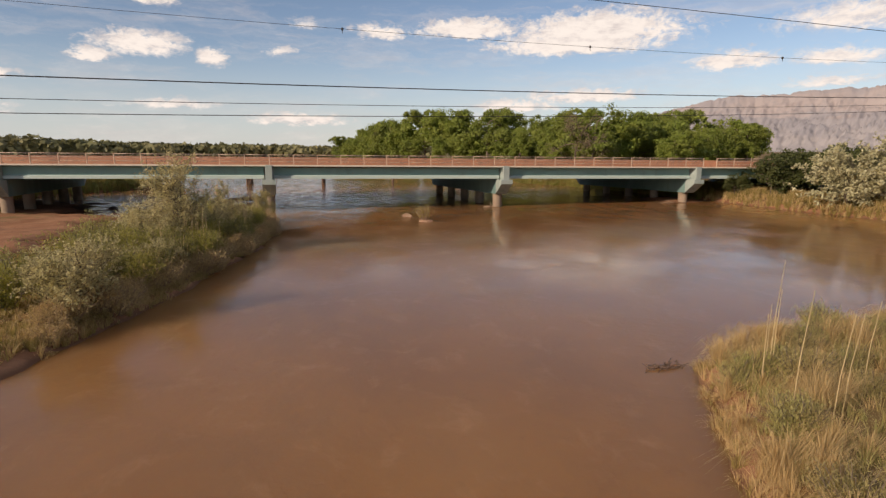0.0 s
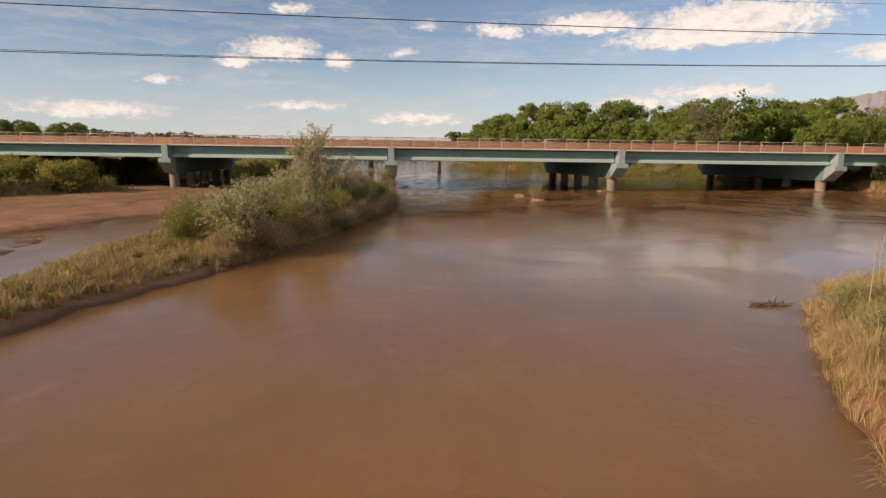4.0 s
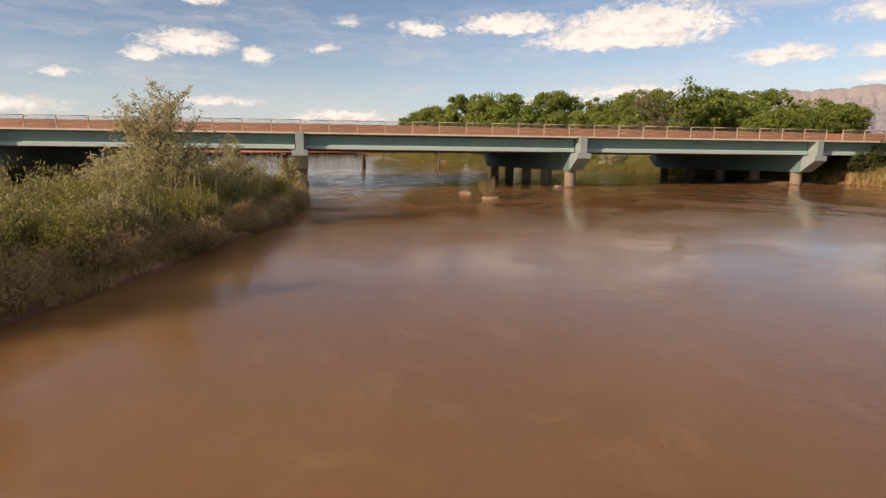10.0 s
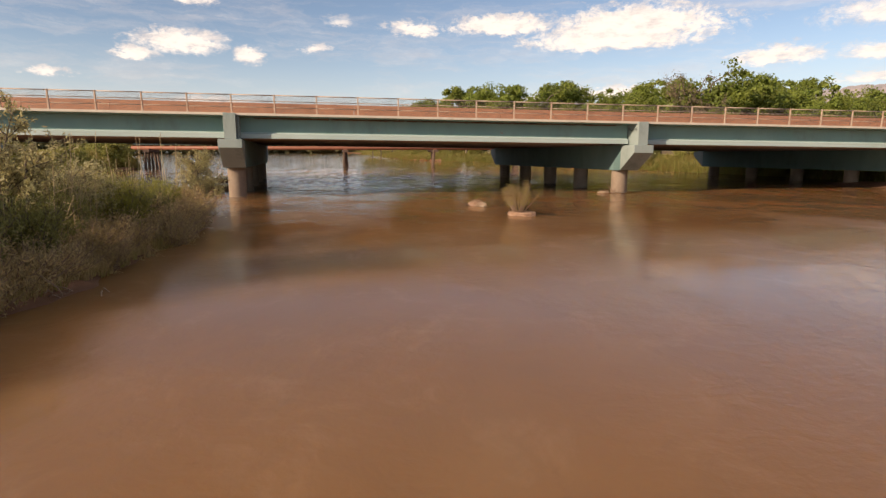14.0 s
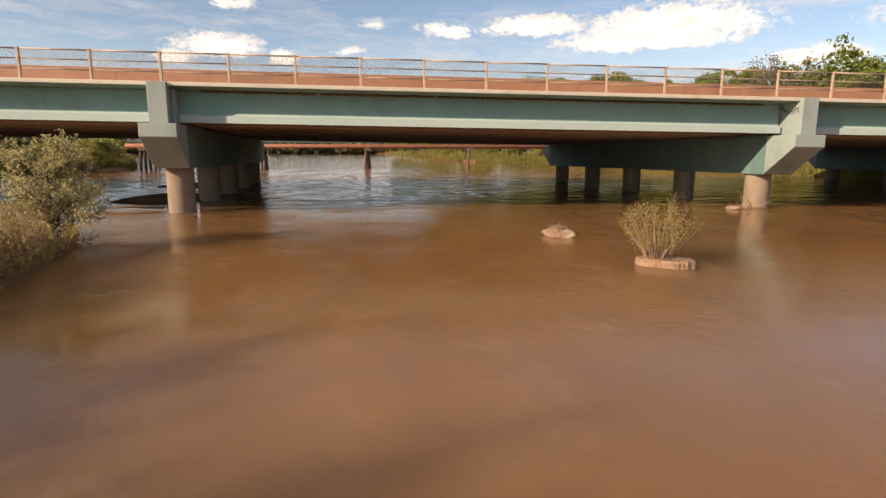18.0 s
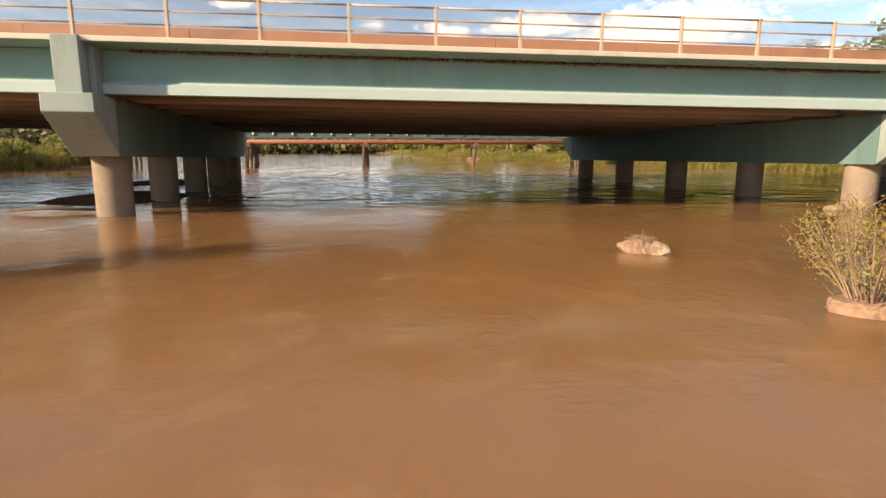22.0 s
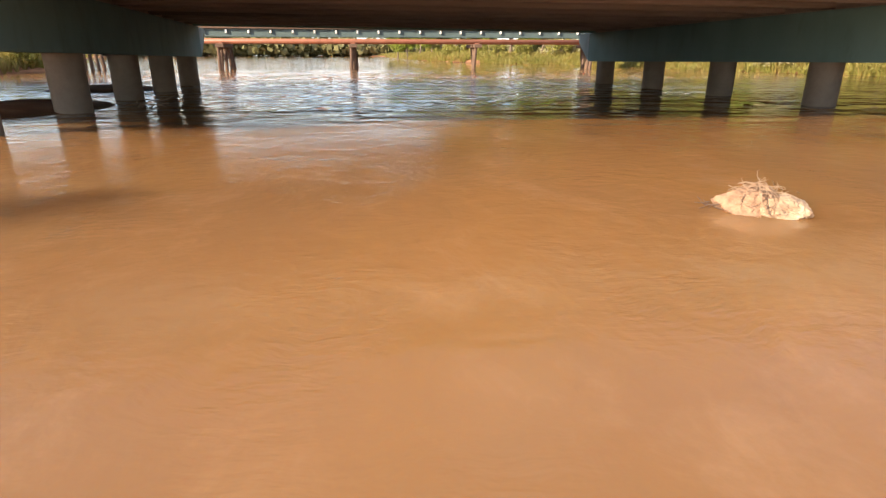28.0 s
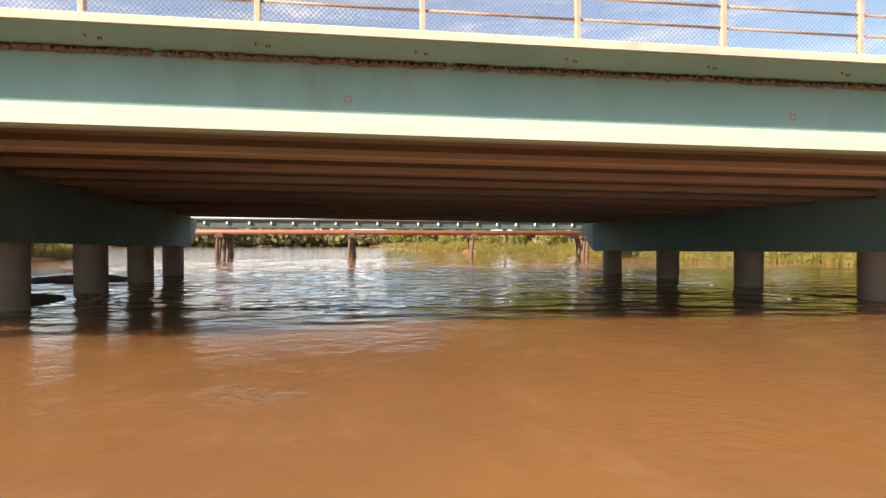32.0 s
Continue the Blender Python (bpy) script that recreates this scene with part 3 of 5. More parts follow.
# ---------------------------------------------------------------- mountains and distance
def mountains():
    az = np.radians(np.linspace(24, 80, 460))
    deg = np.degrees(az)
    prof = np.interp(deg, [24, 28, 33, 36.2, 38, 39.7, 40.6, 41.5, 43.5, 45.3, 48.2, 52, 58, 65, 72, 80], [0.9, 2.2, 3.6, 4.3, 4.75, 5.05, 4.85, 4.82, 4.98, 5.12, 5.15, 5.3, 5.1, 4.8, 4.2, 3.0])
    one = np.zeros_like(deg)
    prof = prof + 0.07 * wavy(deg, one, 2.0, 61) + 0.05 * np.abs(wavy(deg, one, 0.8, 62)) + 0.025 * wavy(deg, one, 0.3, 63)
    rows, verts = 44, []
    for j in range(rows):
        f = j / (rows - 1)
        rad = 3300 + 900 * f
        fall = one + f
        spur = 0.16 * np.abs(wavy(deg + 2.0 * f, fall * 2, 3.2, 64)) + 0.09 * np.abs(wavy(deg - 1.5 * f, fall * 3, 1.3, 65)) + 0.05 * wavy(deg, fall * 5, 0.55, 66)
        ledge = 0.035 * wavy(deg * 0.15, fall * 9, 1.4, 67)          # level cliff bands
        shape = np.clip(f ** 1.35 + (spur * 0.55 + ledge) * math.sin(math.pi * f), 0, 1.2)
        verts.append(np.stack([rad * np.sin(az), rad * np.cos(az), rad * np.tan(np.radians(prof)) * shape - 2], -1))
    verts = np.concatenate(verts)
    k = len(az)
    i = (np.arange(rows - 1)[:, None] * k + np.arange(k - 1)[None]).ravel()
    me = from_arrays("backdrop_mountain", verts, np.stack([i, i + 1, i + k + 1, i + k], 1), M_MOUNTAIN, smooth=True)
    tagged(new("backdrop_mountain", me), "pinkish grey mountain range far behind the trees, haze and cloud shade in its colour", "mountain", kind="structure")


mountains()


# ---------------------------------------------------------------- the road bridge
bridge = thing("road_bridge", (0, 0, 0), "long teal painted concrete girder road bridge on piers in the river", "bridge")
X0, X1 = -130.0, 150.0


def graded_part(name, bm, mat, parent, label="", smooth=False):
    return part(name, sweep(bm, graded), mat, parent, label, smooth)


# Deck slab with the pale walkway edge, and the road on it.
graded_part("deck", prism_x(bmesh.new(), [(0.96, 4.885), (25.44, 4.885), (25.44, 5.04), (0.96, 5.04)], X0, X1), M_SOFFIT, bridge)
graded_part("deck_edge", prism_x(bmesh.new(), [(0, 4.945), (0.3, 4.94), (0.3, 5.065), (0.285, 5.08), (0.015, 5.08), (0, 5.065)], X0, X1), M_CURB, bridge, "pale weathered concrete deck edge")
graded_part("deck_edge", prism_x(bmesh.new(), [(26.1, 4.94), (26.4, 4.945), (26.4, 5.06), (26.38, 5.08), (26.12, 5.08), (26.1, 5.06)], X0, X1), M_CURB, bridge)
graded_part("overhang", prism_x(bmesh.new(), [(0.05, 4.925), (0.957, 4.885), (0.957, 5.04), (0.305, 5.04), (0.305, 4.936), (0.05, 4.94)], X0, X1), M_TEAL, bridge, "teal painted overhang soffit")
graded_part("overhang", prism_x(bmesh.new(), [(25.443, 4.885), (26.35, 4.925), (26.35, 4.94), (26.095, 4.936), (26.095, 5.04), (25.443, 5.04)], X0, X1), M_TEAL, bridge)
graded_part("walkway", prism_x(bmesh.new(), [(0.305, 5.045), (2.595, 5.045), (2.595, 5.065), (0.305, 5.065)], X0, X1), M_CURB, bridge)
graded_part("roadway", prism_x(bmesh.new(), [(2.955, 5.045), (23.6, 5.045), (23.6, 5.07), (2.955, 5.07)], X0, X1), M_ROAD, bridge, "dark asphalt roadway")

# Girders, span by span: a fascia girder at either edge, brown ones between.
GIRDER = [(-0.22, 3.62), (0.22, 3.62), (0.26, 3.66), (0.26, 3.78), (0.1, 3.95), (0.1, 4.62), (0.24, 4.72), (0.24, 4.876), (-0.24, 4.876), (-0.24, 4.72), (-0.1, 4.62), (-0.1, 3.95), (-0.26, 3.78), (-0.26, 3.66)]
GIRDER_Y = [1.02 + 2.215 * k for k in range(12)]
for a, b, skew_a, skew_b in zip([-76.3] + PIERS, PIERS + [100.5], SKEWS[:1] + SKEWS, SKEWS + SKEWS[-1:]):
    for k, gy in enumerate(GIRDER_Y):
        edge = k in (0, 11)
        a1, b1 = a + skew_a * gy + 0.42, b + skew_b * gy - 0.42
        outline = [(gy + y, z) for y, z in GIRDER]
        if k == 0:   # the outer girder's tall web, with the bright lower flange
            outline = [(0.99, 3.66), (1.26, 3.66), (1.26, 3.78), (1.12, 3.95), (1.12, 4.88), (0.96, 4.88), (0.94, 4.86), (0.94, 4.0), (0.99, 3.96)]
        web = graded_part("girder", prism_x(bmesh.new(), outline, a1, b1), M_TEAL if edge else M_SOFFIT, bridge, "teal painted outer girder" if edge else "")
        if k == 0:
            graded_part("flange", prism_x(bmesh.new(), [(0.76, 3.65), (0.985, 3.64), (0.985, 3.965), (0.935, 4.01), (0.915, 3.985), (0.76, 3.915)], a1, b1), M_FLANGE, web, "pale teal flange, sunlight put in its colour")



def pier(x, skew):
    """A cap beam with a raked nose at either end on five round columns, with a stub wall over its end."""
    w = 0.68
    cap = bmesh.new()
    prism_x(cap, [(1.203, 3.56), (25.197, 3.56), (25.197, 1.88), (1.203, 1.88)], x - w, x + w)
    sweep(cap, lambda c: graded(Vector((c.x + skew * c.y, c.y, c.z))))
    beam = part("pier_cap", cap, M_CAP_SHADED, bridge, "teal painted pier cap beam, darkened in colour for shade")
    # The noses take the paint's sunlit tone; the beam's colour carries the shade.
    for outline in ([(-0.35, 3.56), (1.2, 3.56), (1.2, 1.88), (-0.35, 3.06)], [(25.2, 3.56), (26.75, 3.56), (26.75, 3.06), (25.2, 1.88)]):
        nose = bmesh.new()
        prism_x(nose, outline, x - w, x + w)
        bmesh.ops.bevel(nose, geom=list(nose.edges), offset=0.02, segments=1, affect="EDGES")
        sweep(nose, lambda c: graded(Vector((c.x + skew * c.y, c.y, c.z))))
        part("nose", nose, M_TEAL_GREY, beam, "grey green raked nose, sunlit tone of the cap's paint")
    for k in range(5):
        y = 2.3 + 5.45 * k
        bm = bmesh.new()
        cx = x + skew * y
        top = 1.88 + GRADE_X * cx + GRADE_Y * y
        tube(bm, [(cx, y, -1.5), (cx, y, 0.02), (cx, y, top + 0.03)], 0.545, 32, caps=False)
        part("column", bm, M_CONC, beam, "bare concrete column", smooth=True)
    for y0, y1 in ((-0.17, 1.5), (24.9, 26.57)):
        bm = bmesh.new()
        box(bm, x - 0.33, x + 0.37, y0, y1, 3.555, 5.07, 0.02)
        sweep(bm, lambda c: graded(Vector((c.x + skew * c.y, c.y, c.z))))
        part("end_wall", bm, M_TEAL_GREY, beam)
    bm = bmesh.new()
    box(bm, x + 0.372, x + 0.53, 0.35, 1.5, 3.562, 4.9, 0.015)
    sweep(bm, lambda c: graded(Vector((c.x + skew * c.y, c.y, c.z))))
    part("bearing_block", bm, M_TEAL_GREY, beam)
    bm = bmesh.new()
    box(bm, x - 0.43, x + 0.43, 1.51, 24.89, 3.57, 4.876)
    sweep(bm, lambda c: graded(Vector((c.x + skew * c.y, c.y, c.z))))
    part("diaphragm", bm, M_SOFFIT, beam)
    return beam


for at_x, askew in zip(PIERS, SKEWS):
    pier(at_x, askew)

# Brown barriers between walkway and road, and at the far edge, cast in lengths with open joints.
def barrier(y0, y1, top):
    ob = thing("traffic_barrier", (X0, y0, 5.0), "rust brown painted concrete barrier along the road on the bridge", "barrier", "bridge barriers")
    w, h, length = y1 - y0, top - 5.046, 4.88
    outline = [(0, 0.046), (w, 0.046), (w - 0.02, 0.3), (w - 0.08, h + 0.03), (w - 0.1, h + 0.046), (0.1, h + 0.046), (0.08, h + 0.03), (0.02, 0.3)]
    bm = prism_x(bmesh.new(), outline, 0.0, length - 0.018)
    me = finish(sweep(bm, lambda c: Vector((c.x, c.y, c.z + GRADE_X * c.x + GRADE_Y * c.y))), "segment", M_BARRIER)
    for k in range(int((X1 - X0) / length)):
        x = X0 + length * k
        part("segment", me, None, ob, at=(length * k, 0, GRADE_X * x + GRADE_Y * y0))


barrier(2.6, 2.95, 5.9)
barrier(23.6, 23.95, 5.9)


# ---------------------------------------------------------------- fence
BAY = 2.44


def fence(y, k0, k1, with_mesh, shift=0.0):
    z0 = CURB + GRADE_Y * y
    x0 = -0.45 + shift
    ob = thing("bridge_fence", (x0 + BAY * k0, y, z0 + GRADE_X * (x0 + BAY * k0)), "tan steel fence with rails and chain link on the bridge edge", "fence", "bridge fences")
    bm = bmesh.new()
    box(bm, -0.042, 0.042, 0.10, 0.20, 0, 1.09, 0.008)
    box(bm, -0.1, 0.1, 0.06, 0.24, 0, 0.018)
    post = finish(bm, "post", M_POST)
    gone = BAY * GRADE_X
    rails = []
    for z, r in ((1.045, 0.03), (0.70, 0.025), (0.35, 0.025)):
        rails.append(finish(tube(bmesh.new(), [(0.04, 0.15, z), (BAY - 0.04, 0.15, z + gone)], r, 8), "rail", M_POST, True))
    # Chain link: slanting wires both ways, as thin three-sided bars.
    verts, faces = [], []
    w, lo, hi, pitch, r = BAY - 0.12, 0.03, 1.02, 0.055, 0.0029
    h = hi - lo
    for lean in (1, -1):
        for s in np.arange(-h, w + h, pitch * 1.4142):
            a0, a1 = (s, s + h) if lean > 0 else (s + h, s)
            t0, t1 = 0.0, 1.0
            d = a1 - a0
            ts = sorted(((0 - a0) / d, (w - a0) / d))
            t0, t1 = max(t0, ts[0]), min(t1, ts[1])
            if t1 - t0 < 0.02:
                continue
            base = len(verts)
            for t in (t0, t1):
                x, z = a0 + d * t + 0.06, lo + h * t
                for ox, oy, oz in ((r * -lean, 0, r), (0, r * 1.6, 0), (r * lean, 0, -r)):
                    verts.append((x + ox, 0.125 + oy, z + oz + GRADE_X * x))
            for q in range(3):
                faces.append((base + q, base + (q + 1) % 3, base + 3 + (q + 1) % 3, base + 3 + q))
    net = from_arrays("chain_link", verts, faces, M_WIRE)
    for k in range(k0, k1 + 1):
        at = Vector((BAY * (k - k0), 0, GRADE_X * BAY * (k - k0)))
        part("post", post, None, ob, at=at)
        if k < k1:
            for m in rails:
                part("rail", m, None, ob, at=at)
            if with_mesh:
                part("chain_link", net, None, ob, at=at)
    return ob


fence(0.0, -10, 21, True)
fence(0.0, -42, -11, True, 0.57)
fence(0.0, 22, 53, True, -0.57)


# ---------------------------------------------------------------- nests, marks and a wire on the bridge
def nest_mesh(seed, turn):
    """A gourd of mud pellets, with a near-black plug painting the shade of its mouth."""
    bm = bmesh.new()
    bmesh.ops.create_icosphere(bm, subdivisions=2, radius=1)
    for v in bm.verts:
        p = v.co.normalized()
        k = 1 + 0.22 * noise.noise(p * 2.3 + Vector((seed, 1, 2))) + 0.12 * noise.noise(p * 6 + Vector((seed, 4, 0)))
        v.co = Vector((p.x * 0.082 * k, p.y * 0.075 * k, p.z * 0.06 * k))
    body = finish(bm, "nest", M_NEST, True)
    bm = tube(bmesh.new(), [(turn * 0.02, -0.06, 0.004), (turn * 0.035, -0.086, -0.002)], [0.03, 0.026], 9)
    mouth = finish(bm, "mouth", M_MOUTH_SHADE, True)
    return body, mouth


def nests():
    kinds = [nest_mesh(k * 3.7, (-1, 0, 1, 0.5)[k % 4]) for k in range(5)]
    rng = random.Random(11)
    row = thing("nest_row", (0, 0.94, 4.8), "row of brown mud swallow nests under the deck edge", "nests")
    x = 0.6
    count = 0
    while x < 23.8 and count < 290:
        x += rng.uniform(0.095, 0.135)
        if rng.random() < 0.012:
            x += rng.uniform(0.08, 0.22)
        body, mouth = kinds[rng.randrange(5)]
        s = rng.uniform(0.65, 1.0)
        z = 0.042 + GRADE_X * x + GRADE_Y * 0.9 + rng.uniform(-0.015, 0.015)
        for extra in ((0, 0, 1.0),) + (((0.03, 0.07, 0.8),) if rng.random() < 0.08 else ()):
            ob = part("nest", body, None, row, at=(x + extra[0], -0.05, z + extra[1]))
            ob.scale = (s * extra[2], s * extra[2], s * extra[2])
            if x > 8.2 or rng.random() < 0.3:
                part("mouth", mouth, None, ob)
            count += 1


nests()


def mark(x, size):
    z = 4.14 + GRADE_X * (x - 8)
    bm = bmesh.new()
    t = size * 0.22
    for a, b, c, d in ((-size, size, size - t, size), (-size, size, -size, -size + t), (-size, -size + t, -size + t, size - t), (size - t, size, -size + t, size - t)):
        box(bm, a, b, -0.004, 0.0, c, d)
    ob = new("painted_mark", finish(bm, "painted_mark", M_RED))
    ob.location = (x, 0.94, z)
    tagged(ob, "small faded red painted square on the girder web", "mark", "survey marks")


mark(8.14, 0.055)
mark(16.05, 0.06)

# Rust stains with bolts under the fence posts.
bolt = finish(tube(bmesh.new(), [(0, 0, -0.05), (0, 0, 0.0)], 0.014, 6), "bolt", M_PIPE)
for k in range(-2, 12):
    x = -0.45 + BAY * k
    for dx in (-0.09, 0.06, 0.1):
        ob = part("bolt", bolt, None, bridge, at=(x + dx, 0.4 + 0.08 * (dx > 0), 4.91 + GRADE_X * x))

# A loose wire by the end wall of the pier.
wire_x = PIERS[3] - 0.42
wire = new("loose_wire", finish(tube(bmesh.new(), [(wire_x - 0.02, 0.9, 4.38), (wire_x - 0.1, 0.5, 4.22), (wire_x - 0.06, 0.2, 4.24), (wire_x + 0.04, 0.05, 4.40), (wire_x + 0.06, 0.0, 4.2)], 0.02, 6), "loose_wire", M_CABLE, True))
tagged(wire, "loose dark wire bent against the pier's end wall", "wire")


# ---------------------------------------------------------------- plants
class Bunch:
    """Collects stems and leaves as arrays."""

    def __init__(self, seed):
        self.rng = np.random.default_rng(seed)
        self.sv, self.sf, self.lv = [], [], []
        self.n = 0

    def stem(self, pts, r0, r1, sides=4):
        pts = np.asarray(pts, float)
        d = np.gradient(pts, axis=0)
        d /= np.linalg.norm(d, axis=1, keepdims=True) + 1e-9
        ref = np.where(np.abs(d[:, 2:3]) < 0.9, np.array([[0, 0, 1.0]]), np.array([[1.0, 0, 0]]))
        u = np.cross(d, ref)
        u /= np.linalg.norm(u, axis=1, keepdims=True) + 1e-9
        w = np.cross(d, u)
        r = np.linspace(r0, r1, len(pts))[:, None]
        ring = [pts + r * (math.cos(a) * u + math.sin(a) * w) for a in (2 * math.pi * k / sides for k in range(sides))]
        v = np.stack(ring, 1).reshape(-1, 3)
        for i in range(len(pts) - 1):
            for k in range(sides):
                a, b = i * sides + k, i * sides + (k + 1) % sides
                self.sf.append((self.n + a, self.n + b, self.n + b + sides, self.n + a + sides))
        self.sv.append(v)
        self.n += len(v)

    def leaves(self, at, size, aspect=0.4, droop=0.0, upright=0.0, face=None):
        """Pointed leaves at places, of a length (scalar or array), turned at random or about a facing."""
        at = np.asarray(at, float)
        m = len(at)
        if not m:
            return
        d = self.rng.normal(size=(m, 3))
        d[:, 2] = d[:, 2] * (1 - upright) + upright * 1.5 - droop
        way = self.rng.normal(size=(m, 3))
        if face is not None:
            way = face + way * 0.45
            d = np.cross(way, d)
        d /= np.linalg.norm(d, axis=1, keepdims=True) + 1e-9
        s = np.cross(d, way)
        s /= np.linalg.norm(s, axis=1, keepdims=True) + 1e-9
        size = (np.asarray(size) * self.rng.uniform(0.65, 1.35, m))[:, None]
        a, c = at - d * size * 0.5, at + d * size * 0.5
        fold = np.cross(d, s) * size * 0.12
        mid = at + fold
        self.lv.append(np.stack([a, mid + s * size * aspect * 0.5, c, mid - s * size * aspect * 0.5], 1))

    def stem_mesh(self, name, mat):
        return from_arrays(name, np.concatenate(self.sv), self.sf, mat, smooth=True)

    def leaf_mesh(self, name, mats, index=None):
        v = np.concatenate(self.lv)
        return from_arrays(name, v.reshape(-1, 3), np.arange(len(v) * 4).reshape(-1, 4), mats, index)


def curve_points(rng, start, way, length, bend, n=6):
    pts, p, d = [np.array(start, float)], np.array(start, float), np.array(way, float)
    d /= np.linalg.norm(d)
    for _ in range(n - 1):
        d = d + rng.normal(0, bend, 3)
        d /= np.linalg.norm(d)
        p = p + d * length / (n - 1)
        pts.append(p)
    return np.array(pts)


def shrub(seed, height, width, stems, leaves, leaf, leaf_mat, stem_mat=None, aspect=0.35, low=0.15, jitter=0.18, upright=0.3, lean=0.9):
    """Many stems from one root with leaves along them; returns a stem mesh and a leaf mesh."""
    b = Bunch(seed)
    rng = b.rng
    per = max(leaves // stems, 4)
    for _ in range(stems):
        a, out = rng.uniform(0, 6.283), rng.uniform(0, 1) ** 0.6
        root = np.array([math.cos(a), math.sin(a), 0]) * width * 0.12 * rng.uniform(0, 1)
        tall = height * rng.uniform(0.62, 1.0) * (1 - 0.32 * out)
        way = np.array([math.cos(a) * out * lean * width / height, math.sin(a) * out * lean * width / height, 1.0])
        pts = curve_points(rng, root - np.array([0, 0, 0.15]), way, tall * np.linalg.norm(way) / 1.05, 0.10, 7)
        b.stem(pts, 0.006 * height + 0.006, 0.004, 4)
        twigs = [pts]
        for _ in range(4):
            i = rng.integers(2, 6)
            tw = curve_points(rng, pts[i], (pts[i] - pts[i - 1]) + rng.normal(0, 0.22, 3) * np.linalg.norm(pts[1] - pts[0]) * 1.6, tall * rng.uniform(0.16, 0.34), 0.16, 5)
            b.stem(tw, 0.002 * height + 0.003, 0.002, 3)
            twigs.append(tw)
        for tw in twigs:
            k = per // 5 + 1
            t = rng.uniform(low if tw is pts else 0.1, 1.0, k) ** 0.8 * (len(tw) - 1)
            i = np.minimum(t.astype(int), len(tw) - 2)
            f = (t - i)[:, None]
            at = tw[i] * (1 - f) + tw[i + 1] * f + rng.normal(0, jitter * min(height, 3) * 0.3, (k, 3))
            b.leaves(at, leaf, aspect, upright=upright)
    return b.stem_mesh("wood", stem_mat or M_BARK), b.leaf_mesh("foliage", leaf_mat)


def tree(seed, height, spread_r, leaf_mat, leaf=0.42, count=9000, trunk_r=0.28, bare=0.22, gap=0.0, droop=0.1):
    """A tapered trunk, limbs and a crown of clumps with gaps; returns a wood mesh and a leaf mesh."""
    b = Bunch(seed)
    rng = b.rng
    trunk = curve_points(rng, (0, 0, -0.3), (rng.normal(0, 0.06), rng.normal(0, 0.06), 1), height * 0.72, 0.05, 8)
    b.stem(trunk, trunk_r, trunk_r * 0.25, 7)
    tips = []

    def under_dome(pts):
        far = np.clip(np.hypot(pts[:, 0], pts[:, 1]) / (spread_r * 1.2), 0, 1)
        pts[:, 2] = np.minimum(pts[:, 2], height * (0.55 + 0.43 * np.sqrt(1 - far ** 2)))
        return pts

    for _ in range(20):
        i = rng.integers(2, 8)
        base = trunk[min(i, 7)]
        a = rng.uniform(0, 6.283)
        rise = rng.uniform(0.25, 1.1)
        reach = spread_r * rng.uniform(0.55, 1.0)
        limb = under_dome(curve_points(rng, base, (math.cos(a), math.sin(a), rise), reach, 0.14, 6))
        b.stem(limb, trunk_r * 0.36, 0.03, 5)
        tips += [limb[3], limb[5], limb[4]]
        for _ in range(5):
            j = rng.integers(2, 6)
            tw = under_dome(curve_points(rng, limb[j], rng.normal(0, 1, 3) + np.array([math.cos(a), math.sin(a), 0.8]), reach * 0.45, 0.2, 5))
            b.stem(tw, trunk_r * 0.12, 0.015, 4)
            tips += [tw[-1], tw[2]]
    tips.append(trunk[-1])
    tips = np.array(tips)
    tips[:, 2] = np.maximum(tips[:, 2] - rng.uniform(-0.03, 0.06, len(tips)) * height, height * bare)
    keep = rng.uniform(0, 1, len(tips)) > gap
    tips = tips[keep]
    each = max(count // len(tips), 8)
    for tip in tips:
        r = spread_r * rng.uniform(0.06, 0.24)
        d = rng.normal(size=(each, 3))
        d /= np.linalg.norm(d, axis=1, keepdims=True)
        # Leaves sit near the skin of each clump, more on top than below.
        at = tip + d * (r * rng.uniform(0.25, 1.2, each) ** 0.7)[:, None] * np.array([1.15, 1.15, 0.78])
        b.leaves(at, leaf, 0.7, droop=droop, face=d + np.array([0, 0, 0.25]))
    return b.stem_mesh("trunk", M_BARK), b.leaf_mesh("crown", leaf_mat)


